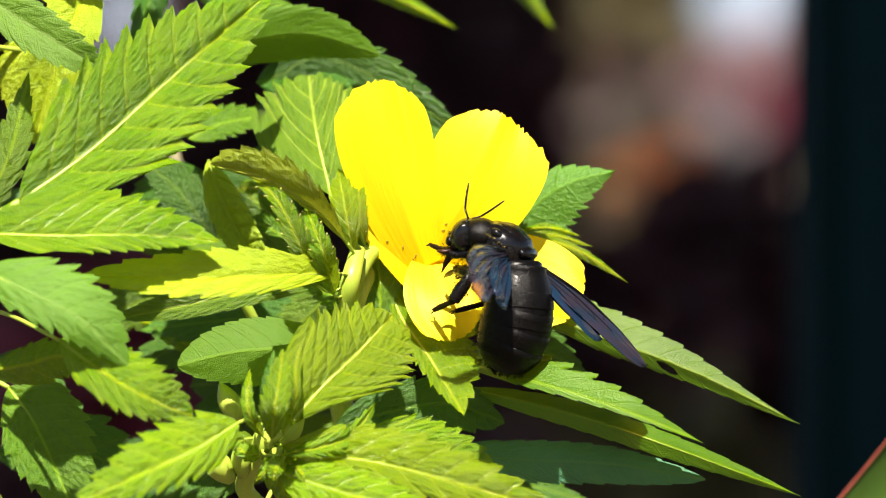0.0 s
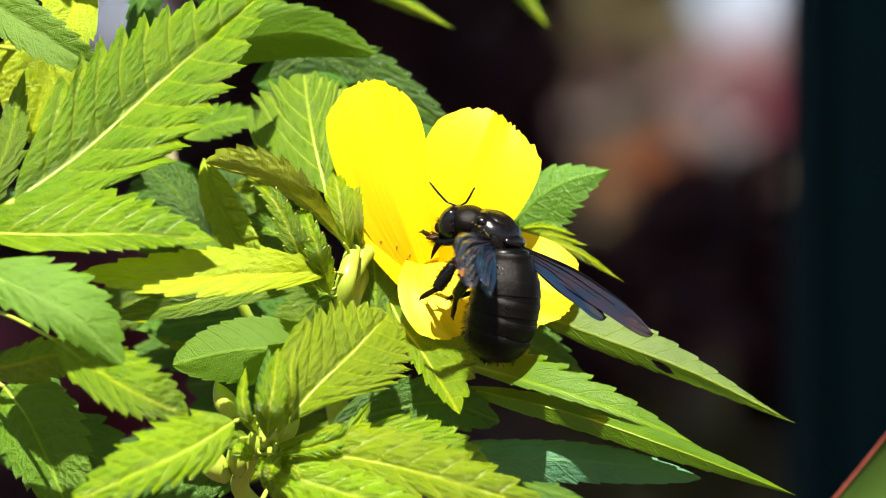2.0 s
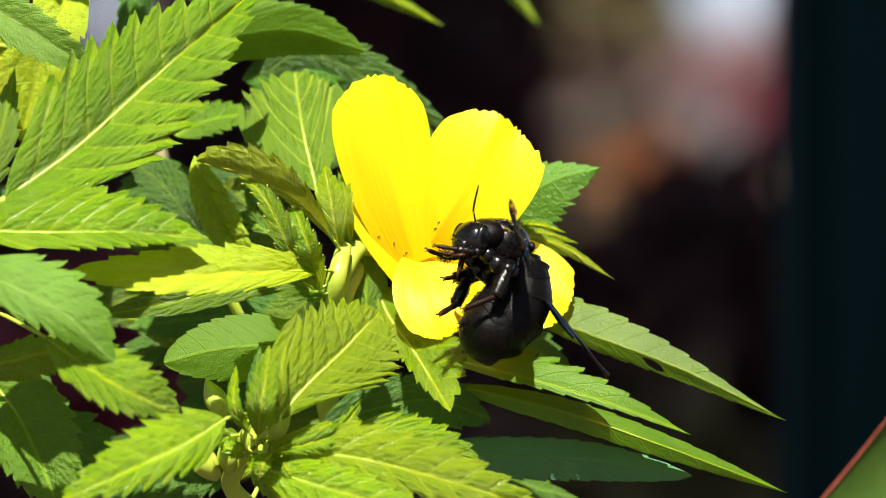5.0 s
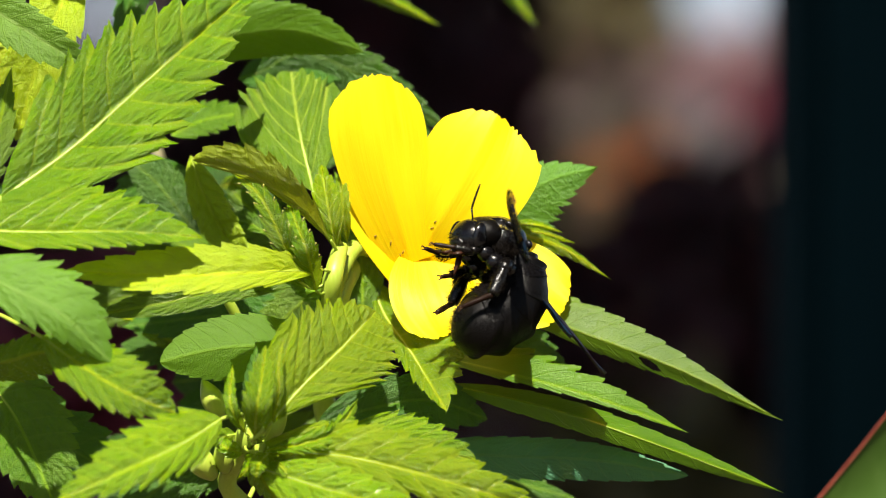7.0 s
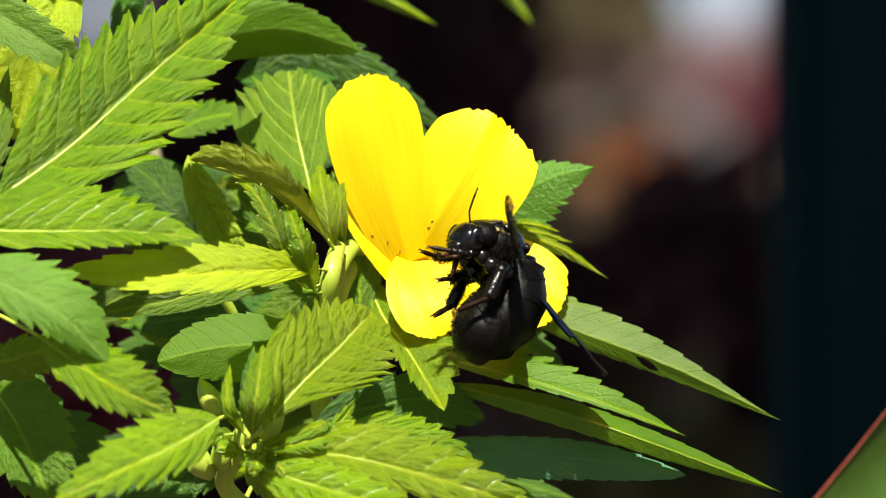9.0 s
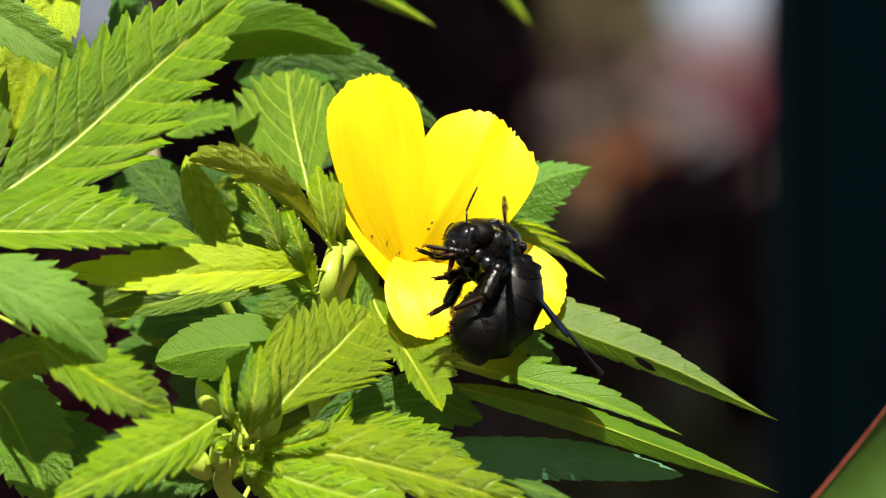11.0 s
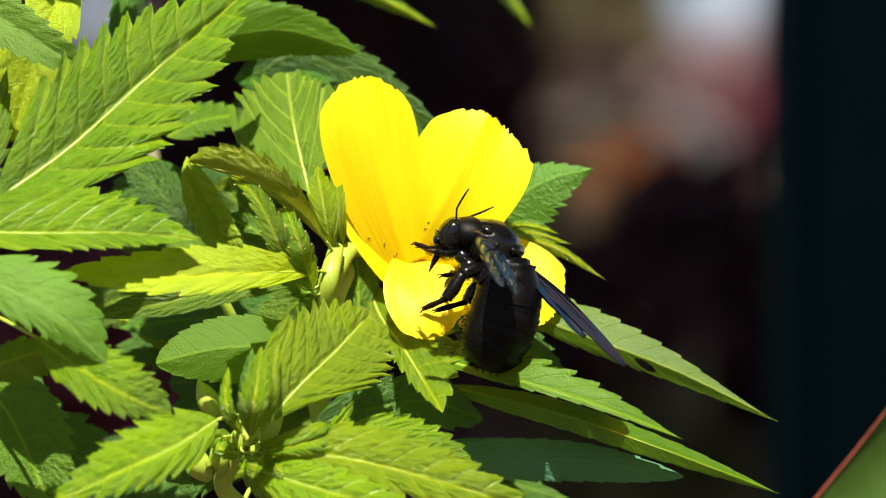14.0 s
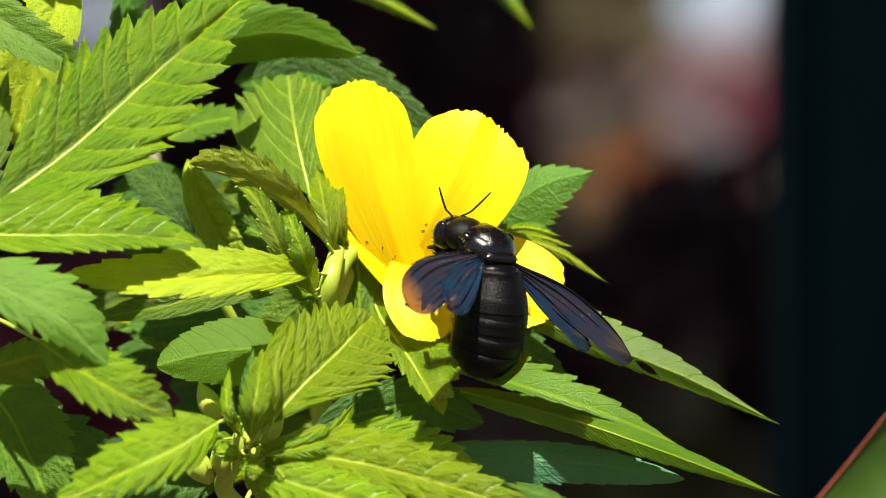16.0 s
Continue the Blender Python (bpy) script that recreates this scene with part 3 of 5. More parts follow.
leaf([(-70.1, 12.0, -30.5), (-57.3, 12.0, -29.7), (-44.7, 14.0, -39.1)], (6.0, -20, 0.38, 1.2), (6.0, 11, 0.38, 1.2), SHADED, 8, 0.66, 0.22)
leaf([(-29.9, 8.0, -30.4), (-41.0, 9.0, -34.6), (-51.2, 10.0, -43.2)], (4.5, 14, 0.38, 1.2), (4.3, -26, 0.38, 1.2), SHADED, 8, 0.66, 0.22)
leaf([(-27.6, -10.0, -29.6), (-26.7, -15.0, -32.7), (-23.3, -14.0, -38.5)], (2.4, 0, 0.38, 1.2), (2.3, -25, 0.38, 1.2), FRESH, 6, 0.66, 0.22)
leaf([(-30.5, -9.0, -27.2), (-34.0, -14.0, -27.8), (-35.6, -14.0, -29.5)], (1.3, 0, 0.38, 1.2), (1.3, -34, 0.38, 1.2), FRESH, 5, 0.66, 0.22)
leaf([(-19.0, 10.0, -30.4), (-12.2, 9.0, -27.0), (-2.0, 8.0, -30.4)], (5.5, -31, 0.38, 1.2), (4.7, 31, 0.38, 1.2), SHADED, 9, 0.66, 0.22)
leaf([(-3.8, 22.0, -34.4), (8.2, 20.0, -35.1), (20.6, 20.0, -38.2)], (2.5, -35, 0.38, 1.2), (3.0, 27, 0.38, 1.2), SHADED, 7, 0.33, 0.22, petiole=False)
leaf([(5.6, 16.0, 1.8), (14.2, 14.0, 9.5), (23.2, 13.0, 12.4)], (3.9, -28, 0.38, 1.2), (6.2, 0, 0.38, 1.2), SMOOTH, 9, 0.09, 0.2)
leaf([(6.5, 13.0, 3.5), (17.1, 11.0, 0.4), (25.0, 11.0, -4.6)], (0.9, -46, 0.38, 1.2), (1.3, -22, 0.38, 1.2), FRESH, 7, 0.11, 0.2)
leaf([(6.5, 15.0, 1.8), (13.3, 13.0, 2.5), (19.6, 12.0, 0.9)], (0.8, -45, 0.38, 1.2), (0.9, -30, 0.38, 1.2), FRESH, 6, 0.11, 0.2)
leaf([(6.5, 16.0, 2.6), (12.4, 14.0, 3.7), (17.9, 14.0, 2.5)], (0.8, -45, 0.38, 1.2), (0.8, -31, 0.38, 1.2), FRESH, 6, 0.11, 0.2)
leaf([(-20.0, 50.0, 43.8), (-10.2, 52.0, 40.2), (-0.7, 55.0, 35.5)], (1.4, -39, 0.38, 1.2), (1.4, -39, 0.38, 1.2), FRESH, 6, 0.33, 0.22, petiole=False)
leaf([(3.4, 95.0, 50.1), (10.0, 98.0, 44.1), (15.3, 100.0, 37.5)], (1.8, -35, 0.38, 1.2), (1.8, -35, 0.38, 1.2), FRESH, 6, 0.33, 0.22, petiole=False)
leaf([(-19.7, 40.0, 21.2), (-9.2, 40.0, 20.4), (-1.2, 40.0, 16.0)], (4.5, -20, 0.38, 1.2), (4.5, -20, 0.38, 1.2), SHADED, 7, 0.44, 0.22, petiole=False)
leaf([(-29.2, -11.0, -29.6), (-31.5, -15.0, -29.0), (-34.5, -13.0, -27.1)], (1.3, 0, 0.38, 1.2), (1.3, -40, 0.38, 1.2), FRESH, 5, 0.77, 0.3)
leaf([(-27.1, -12.0, -30.0), (-28.1, -17.0, -31.4), (-30.2, -16.0, -33.5)], (1.4, 0, 0.38, 1.2), (1.4, -33, 0.38, 1.2), FRESH, 5, 0.77, 0.3)
leaf([(-25.9, -12.0, -30.0), (-23.2, -18.0, -31.8), (-21.6, -17.0, -34.4)], (1.4, -33, 0.38, 1.2), (1.4, 0, 0.38, 1.2), FRESH, 5, 0.77, 0.3)
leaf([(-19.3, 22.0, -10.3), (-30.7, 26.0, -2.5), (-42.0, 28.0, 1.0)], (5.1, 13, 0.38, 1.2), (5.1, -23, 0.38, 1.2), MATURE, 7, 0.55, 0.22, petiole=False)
leaf([(-39.3, 26.0, 12.2), (-46.2, 26.0, 8.7), (-52.3, 26.0, 3.5)], (4.5, 14, 0.38, 1.2), (4.5, -20, 0.38, 1.2), SHADED, 7, 0.55, 0.22, petiole=False)
leaf([(-16.8, 26.0, -17.2), (-30.7, 28.0, -20.7), (-43.8, 28.0, -27.7)], (5.1, 13, 0.38, 1.2), (5.1, -23, 0.38, 1.2), SHADED, 7, 0.55, 0.22, petiole=False)
leaf([(-11.6, 24.0, -10.3), (-15.9, 26.0, -15.5), (-19.4, 26.0, -24.2)], (5.1, -18, 0.38, 1.2), (5.1, -18, 0.38, 1.2), SHADED, 7, 0.55, 0.22, petiole=False)
leaf([(1.4, 20.0, -10.2), (9.9, 18.0, -13.6), (19.4, 18.0, -18.8)], (4.5, -25, 0.38, 1.2), (4.5, 14, 0.38, 1.2), SHADED, 8, 0.44, 0.22, petiole=False)

# unseen upper leaf, added above the view to throw shade into the shrub
for x, z, d, a, ln in ((-53, 58, 4, 0.7, 34),):
    ca, sa_ = math.cos(a), math.sin(a)
    leaf([(x - ca * ln / 2, d, z - sa_ * ln / 2), (x, d - 3, z + 1), (x + ca * ln / 2, d - 2, z + sa_ * ln / 2 - 2)], (5, -50, 0.4, 1.0), (5, 50, 0.4, 1.0), MATURE, 8, 0.6, petiole=False)

# leaves deeper in the shrub, most in the darkened green that stands for shade
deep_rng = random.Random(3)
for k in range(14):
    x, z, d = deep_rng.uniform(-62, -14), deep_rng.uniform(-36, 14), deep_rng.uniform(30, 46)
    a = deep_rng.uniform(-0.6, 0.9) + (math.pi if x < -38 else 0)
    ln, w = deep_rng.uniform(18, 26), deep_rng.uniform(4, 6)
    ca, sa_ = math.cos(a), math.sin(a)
    leaf([(x - ca * ln / 2, d, z - sa_ * ln / 2), (x, d - 3, z + 1), (x + ca * ln / 2, d, z + sa_ * ln / 2 - 2)], (w, 0, 0.4, 1.0), (w, 10, 0.4, 1.0), SHADED if k % 3 else MATURE, 7, 0.6, petiole=False)

# buds of the front shoot
for place, size, way in (((-29.2, -11.0, -27.6), 1.6, (0.2, -0.3, 0.9)), ((-24.9, -11.0, -26.1), 1.5, (0.7, -0.3, 0.7)), ((-35.9, -9.0, -30.9), 2.0, (-0.5, -0.2, 0.6)),
                         ((-32.4, -9.0, -30.3), 1.5, (-0.1, -0.3, 0.8)), ((-34.5, 0.0, -22.1), 1.7, (-0.4, 0, 0.8)), ((-27.1, -12.0, -29.6), 1.2, (0.3, -0.5, 0.4))):
    w = Vector(way).normalized()
    o = mm(place) - ROOT
    path = [o + w * (u - 0.5) * size * 0.0036 for u in np.linspace(0, 1, 9)]
    tube("bud", path, [size * k / 1000 for k in (0.35, 0.75, 0.98, 1.0, 0.85, 0.55, 0.12)], STEM, shrub, "pale yellow-green bud", 12)


# ---- the yellow flower ----
def petal_material():
    k = Nodes("petal_yellow")
    p, v = k.uv()
    comb = k.add("CombineXYZ")
    k.put(comb.inputs[0], k.math("MULTIPLY", p, 2.0)), k.put(comb.inputs[1], k.math("MULTIPLY", v, 34.0))
    streak = k.noise(1.0, 3.0, 0.6, comb.outputs[0])
    fine = k.noise(1800.0, 3.0)
    tone = k.mix(k.ramp(streak, 0.3, 0.72), rgb(0.95, 0.71, 0.006), rgb(0.97, 0.78, 0.014))
    throat = k.math("MULTIPLY", k.ramp(p, 0.1, 0.45, 1.0, 0.0), k.ramp(streak, 0.42, 0.66))
    tone = k.mix(k.math("MULTIPLY", throat, 0.5), tone, rgb(0.9, 0.42, 0.0))
    k.put(k.bsdf.inputs["Base Color"], tone)
    k.bsdf.inputs["Roughness"].default_value = 0.5
    k.bsdf.inputs["Specular IOR Level"].default_value = 0.28
    nrm = k.bump(k.math("ADD", k.math("MULTIPLY", streak, 0.8), k.math("MULTIPLY", fine, 0.3)), 0.22, 0.0002)
    k.put(k.bsdf.inputs["Normal"], nrm)
    tr = k.add("BsdfTranslucent", {"Color": rgb(0.95, 0.66, 0.004)})
    k.put(tr.inputs["Normal"], nrm)
    m = k.add("MixShader")
    k.put(m.inputs[0], 0.35), k.put(m.inputs[1], k.bsdf.outputs[0]), k.put(m.inputs[2], tr.outputs[0])
    k.put(k.out.inputs["Surface"], m.outputs[0])
    return k.mat


PETAL = petal_material()
POLLEN = plain_material("pollen_orange", rgb(0.8, 0.5, 0.01), rgb(0.9, 0.6, 0.02), 0.8, 900, 0.6)
SPECK = plain_material("dark_speck", rgb(0.14, 0.08, 0.01), rgb(0.25, 0.14, 0.02), 0.8, 900, 0.4)
PIVOT = mm((-5.4, 6.0, -13.4))
flower = tagged(holder("flower", PIVOT), "open yellow five-petalled flower in hard sunlight on its shoot", "flower")


def petal(base, over, tip, left, right, cup=0.1, frill=0.05, flare=0.5, claw=0.5, fan=0.38, label=""):
    """A wedge-shaped petal with a finely notched outer edge."""
    a, b, c = (mm(p) - PIVOT for p in (base, over, tip))
    b = 2 * b - (a + c) / 2
    wings = (vec(left), vec(right))
    rows, cols = 46, 22
    seed = c.x * 700 + c.z * 900
    verts, uvs, index = [], [], {}
    for i in range(rows + 1):
        u = i / rows
        p, t = bend(a, b, c, u)
        for s, off in ((-1, wings[0]), (1, wings[1])):
            o = off - t * off.dot(t)
            n = t.cross(o).normalized()
            if n.y > 0:
                n = -n
            for j in range(cols + 1):
                if j == 0 and s == 1:
                    continue
                v = j / cols
                ang = v * s
                # the outer rim is a rounded fan
                rim = math.sqrt(max(0.0, 1 - (0.86 * v) ** 2.6))
                uu = u * (1 - fan + fan * rim)
                pp, tt = bend(a, b, c, uu)
                w = (claw + (1 - claw) * math.sin(min(uu / 0.68, 1.0) * math.pi / 2) ** 0.9) * (1 - 0.3 * max(0, (uu - 0.68) / 0.32) ** 2)
                notch = noise.noise((ang * 9 + seed, 0.3, seed)) * 0.6 + noise.noise((ang * 26 + seed, 4.3, seed)) * 0.75 + noise.noise((ang * 60 + seed, 8.3, seed)) * 0.35
                q = pp + o * (v * w) + tt * (notch * frill * off.length * u ** 12)
                h = cup * off.length * v * v * w
                h += 0.0009 * noise.noise((u * 1.6 + seed, ang * 1.3, 1.0)) * u
                h += 0.00005 * noise.noise((u * 1.2, ang * 16 + seed, 2.0))
                h += flare * 0.001 * u ** 3 * noise.noise((ang * 2.4 + seed, 0.0, 7.0)) * 1.5
                q = q + n * h
                index[i, s * j] = len(verts)
                verts.append(q)
                uvs.append((uu, ang + seed))
    faces = [(index[i, j], index[i, j + 1], index[i + 1, j + 1], index[i + 1, j]) for i in range(rows) for j in range(-cols, cols)]
    return link_mesh("petal", verts, faces, PETAL, flower, True, label, uvs)


petal((-3.6, 10.0, -6.9), (-8.5, 8.0, 2.5), (-14.2, 7.0, 12.6), (-3.7, -1.0, -2.3), (5.0, 2.0, 2.8), 0.05, 0.05)
petal((-3.3, 10.0, -2.5), (8.1, 8.0, -4.8), (17.5, 6.0, -9.7), (1.5, 3.0, 7.0), (-2.8, -1.0, -6.7), 0.08, 0.06)
petal((-4.7, 8.0, -2.1), (-8.4, 4.0, 11.9), (-10.1, 3.0, 26.0), (-7.5, 1.0, 1.2), (6.7, 2.0, -0.8), 0.1, 0.07)
petal((-3.6, 9.0, -1.4), (2.5, 4.0, 9.3), (8.3, 5.0, 19.8), (-6.5, 2.0, 3.8), (8.2, 1.0, -5.5), 0.1, 0.07)
petal((-3.7, 9.6, -0.8), (-2.4, 4.2, -6.8), (0.4, 1.8, -12.8), (-7.4, 0.0, 2.0), (8.4, 0.0, -1.2), 0.08, 0.05, claw=0.3, fan=0.6)

# calyx tube, pistil and stamens in the throat
path = smooth_path([mm(p) - PIVOT for p in ((-16.4, 8.0, -14.3), (-15.7, 7.0, -9.2), (-14.7, 8.0, -5.0), (-12.3, 13.0, -1.8), (-4.2, 17.0, -1.9))], 5)
tube("calyx", path, [0.001, 0.0011, 0.0014, 0.0018, 0.0026], STEM, flower, "pale green smooth calyx and stalk", 14)
tip = mm((3.3, -2.0, -11.1)) - PIVOT
for dx, dz in ((0.0, 0.0), (0.7, 0.5), (0.9, -0.5)):
    o = tip + Vector((dx, -0.2 * dx, dz)) / 1000
    v, f = tube_data([o + Vector((0.2, -0.2, 1.0)) * 0.0006 * u for u in (-1, -0.5, 0, 0.5, 1)], [0.0002, 0.0006, 0.0006, 0.0002], 9)
    link_mesh("anther", v, f, POLLEN, flower, True, "orange anther on the lowest petal")

# dark specks of pollen dust and nibble marks, lying on the petals
bpy.context.view_layer.update()
petals = [o for o in flower.children if o.name.startswith("petal")]
speck_rng = random.Random(2)
for x, z in ((-7.9, 0.9), (-6.5, -0.9), (-6.1, -0.5), (-1.2, 4.0), (-1.7, 3.1), (-10.2, 2.0)):
    start = Vector((x / 1000, -0.1, HEIGHT + z / 1000)) - PIVOT
    hits = [o.ray_cast(start, Vector((0, 1, 0))) for o in petals]
    hits = [(h[1], h[2]) for h in hits if h[0]]
    if not hits:
        continue
    place, normal = min(hits, key=lambda h: h[0].y)
    if normal.y > 0:
        normal = -normal
    o = place + normal * 0.00006
    a = speck_rng.uniform(0, 3.1)
    side = normal.cross(Vector((math.cos(a), 0, math.sin(a)))).normalized()
    size = speck_rng.uniform(0.00018, 0.00042)
    v, f = tube_data([o + side * size * u for u in (-1, -0.4, 0.4, 1)], [0.00003, 0.0001, 0.00009, 0.00002], 6)
    link_mesh("speck", v, f, SPECK, flower, True, "dark speck on the petal")


# ---- the carpenter bee: x to its right, y forward, z towards its back ----
def chitin(name, tone, rough, coat=0.3, spec=0.3, relief=0.4):
    k = Nodes(name)
    broad, fine = k.noise(500.0, 3.0), k.noise(5200.0, 3.0, 0.6)
    k.put(k.bsdf.inputs["Base Color"], k.mix(broad, tone, rgb(tone[0] * 1.9, tone[1] * 1.7, tone[2] * 1.6)))
    k.put(k.bsdf.inputs["Roughness"], k.ramp(fine, 0.25, 0.75, rough - 0.1, rough + 0.14))
    k.bsdf.inputs["Specular IOR Level"].default_value = spec
    k.bsdf.inputs["Coat Weight"].default_value = coat
    k.bsdf.inputs["Coat Roughness"].default_value = 0.22
    k.put(k.bsdf.inputs["Normal"], k.bump(fine, relief, 0.00009))
    return k.mat


def wing_material(name, tones):
    k = Nodes(name)
    p, v = k.uv()
    broad, fine = k.noise(260.0, 3.0), k.noise(2400.0, 3.0)
    tone = k.mix(k.ramp(broad, 0.35, 0.65), tones[0], tones[1])
    k.put(k.bsdf.inputs["Base Color"], tone)
    k.bsdf.inputs["Roughness"].default_value = 0.2
    k.bsdf.inputs["Metallic"].default_value = 0.3
    k.bsdf.inputs["Specular IOR Level"].default_value = 0.35
    k.bsdf.inputs["Thin Film Thickness"].default_value = 320.0
    k.bsdf.inputs["Thin Film IOR"].default_value = 1.36
    k.put(k.bsdf.inputs["Normal"], k.bump(fine, 0.3, 0.00006))
    clear = k.add("BsdfTransparent", {"Color": rgb(0.85, 0.42, 0.1)})
    m = k.add("MixShader")
    k.put(m.inputs[0], k.ramp(p, 0.7, 1.0, 0.0, 0.26)), k.put(m.inputs[1], k.bsdf.outputs[0]), k.put(m.inputs[2], clear.outputs[0])
    k.put(k.out.inputs["Surface"], m.outputs[0])
    return k.mat


BLACK = chitin("chitin_black", rgb(0.0016, 0.0013, 0.0012), 0.24, 0.0, 0.45, 0.6)
SHINY = chitin("chitin_shiny", rgb(0.002, 0.002, 0.0026), 0.14, 0.1, 0.45, 0.3)
BROWN = chitin("chitin_brown", rgb(0.022, 0.007, 0.003), 0.4, 0.05, 0.2)
DARK_BROWN = chitin("chitin_dark_brown", rgb(0.008, 0.0035, 0.002), 0.4, 0.0, 0.12)
HAIR = chitin("hair_black", rgb(0.004, 0.003, 0.0025), 0.5, 0.0, 0.06)
VELVET = chitin("chitin_velvet", rgb(0.0015, 0.0013, 0.0013), 0.34, 0.0, 0.14, 1.0)
SATIN = chitin("chitin_satin", rgb(0.002, 0.002, 0.0024), 0.24, 0.02, 0.1, 0.3)
MEMBRANE = wing_material("wing_membrane", (rgb(0.016, 0.024, 0.042), rgb(0.028, 0.022, 0.036)))
HIND_MEMBRANE = wing_material("hind_wing_membrane", (rgb(0.006, 0.03, 0.058), rgb(0.012, 0.02, 0.045)))
bee = tagged(holder("carpenter_bee", mm((8, -9, 1))), "large black carpenter bee with dark blue wings, feeding on the flower", "bee")


def ball(rx, ry, rz, seg=32, rings=20, bumps=0.0):
    """Verts and faces of an ellipsoid in millimetres, with slight unevenness."""
    verts, faces = [Vector((0, 0, rz))], []
    for i in range(1, rings):
        a = math.pi * i / rings
        for j in range(seg):
            b = 2 * math.pi * j / seg
            d = Vector((math.sin(a) * math.cos(b), math.sin(a) * math.sin(b), math.cos(a)))
            k = 1 + bumps * noise.noise(d * 3.0)
            verts.append(Vector((d.x * rx, d.y * ry, d.z * rz)) * k)
    verts.append(Vector((0, 0, -rz)))
    for j in range(seg):
        faces.append((0, 1 + j, 1 + (j + 1) % seg))
        faces.append((len(verts) - 1, 1 + (rings - 2) * seg + (j + 1) % seg, 1 + (rings - 2) * seg + j))
    for i in range(rings - 2):
        for j in range(seg):
            a, b = 1 + i * seg + j, 1 + i * seg + (j + 1) % seg
            faces.append((a, a + seg, b + seg, b))
    return verts, faces


def bee_part(name, verts, faces, material, parent=bee, label="", at=(0, 0, 0), turn=(0, 0, 0)):
    """Millimetre geometry placed in its parent's space."""
    m = pose(at[0], at[1], at[2], *turn)
    return link_mesh(name, [(m @ v) / 1000 for v in verts], faces, material, parent, True, label)


def bristles(spots, lean, length, thick, count, rng):
    """Fine hairs (three-sided spikes) scattered over (place, normal) spots."""
    verts, faces = [], []
    for _ in range(count):
        p, n = spots[rng.randrange(len(spots))]
        d = (n + lean + Vector((rng.uniform(-0.5, 0.5), rng.uniform(-0.5, 0.5), rng.uniform(-0.5, 0.5)))).normalized()
        s = d.orthogonal().normalized() * thick
        r = d.cross(s)
        k = len(verts)
        p = p + Vector((rng.uniform(-0.2, 0.2), rng.uniform(-0.2, 0.2), rng.uniform(-0.2, 0.2)))
        verts += [p + s, p - s * 0.5 + r * 0.87, p - s * 0.5 - r * 0.87, p + d * length * rng.uniform(0.6, 1.2)]
        faces += [(k, k + 1, k + 3), (k + 1, k + 2, k + 3), (k + 2, k, k + 3)]
    return verts, faces


rng = random.Random(5)
# thorax: a furry ball with a bare shiny back plate
v, f = ball(4.3, 4.3, 3.9, 36, 24, 0.04)
bee_part("thorax", v, f, BLACK)
spots = [(p, p.normalized()) for p in v if p.z < 1.0]
hv, hf = bristles(spots, Vector((0, -0.4, 0)), 0.95, 0.055, 2400, rng)
tagged(bee_part("fur", hv, hf, HAIR, label="short black fur of the thorax"), kind="stuff")
v, f = ball(4.3, 4.35, 3.1, 40, 30, 0.06)
v = [Vector((p.x * (1 - 0.03 * max(0.0, p.y)), p.y, (2.6 + 0.25 * noise.noise((p.x * 0.5, p.y * 0.5, 3.0))) * max(0.0, 1 - min(1.0, math.hypot(p.x / 4.3, p.y / 4.35)) ** 3) ** 0.55 * (1 if p.z > 0 else -0.3) - (0.1 if abs(p.x) < 0.15 or 1.9 < abs(p.x) < 2.1 else 0.0))) for p in v]
bee_part("back_plate", v, f, SHINY, label="bare shiny black back plate", at=(0, 0.35, 0.85), turn=(-8, 0, 0))
v, f = ball(3.4, 3.1, 2.55, 28, 18, 0.03)
collar = bee_part("collar", v, f, VELVET, label="black collar between head and back", at=(-1.0, 3.2, -0.6), turn=(-20, 0, 10))
v, f = ball(2.9, 1.1, 1.0, 28, 14)
bee_part("rear_plate", v, f, SHINY, label="narrow shiny plate behind the back", at=(0, -3.5, 1.7), turn=(48, 0, 0))
for s in (-1, 1):
    v, f = ball(0.8, 1.0, 0.55, 16, 10)
    bee_part("wing_cover", v, f, SHINY, at=(s * 3.7, 1.0, 2.0))

# head with eyes, jaws and tongue
HEAD_AT, HEAD_TURN = (-1.2, 4.5, -1.5), (-18, 0, 16)
v, f = ball(3.3, 2.3, 2.75, 32, 20, 0.02)
head = bee_part("head", v, f, SHINY, at=HEAD_AT, turn=HEAD_TURN)
hm = pose(*HEAD_AT, *HEAD_TURN)
spots = [(hm @ p, p.normalized()) for p in v if abs(p.x) < 2.4 and p.y > 0.8 and p.z < 0.2]
hv, hf = bristles(spots, Vector((0, 0, -0.3)), 0.5, 0.045, 260, rng)
tagged(bee_part("fur", hv, hf, HAIR, head), kind="stuff")
for s in (-1, 1):
    v, f = ball(0.8, 1.2, 2.0, 24, 16)
    bee_part("eye", v, f, SHINY, head, "glossy black compound eye", hm @ Vector((s * 2.5, 0.3, 0.3)), HEAD_TURN)
    p0 = hm @ Vector((s * 1.1, 1.3, -2.4))
    path = smooth_path([p0, p0 + Vector((s * 0.7, 0.9, -0.9)), p0 + Vector((-s * 0.3, 1.9, -1.5))], 4)
    v, f = tube_data(path, [0.55, 0.5, 0.12], 8, 0.6)
    bee_part("jaw", v, f, BROWN, head, "dark brown curved jaw")
p0 = hm @ Vector((0, 1.0, -2.6))
v, f = tube_data(smooth_path([p0, p0 + Vector((-0.6, -0.2, -1.8)), p0 + Vector((-0.5, -0.5, -3.6))], 4), [0.5, 0.42, 0.08], 8)
bee_part("tongue", v, f, BROWN, head, "brown folded tongue sheath")
v, f = ball(1.5, 0.7, 0.9, 20, 12)
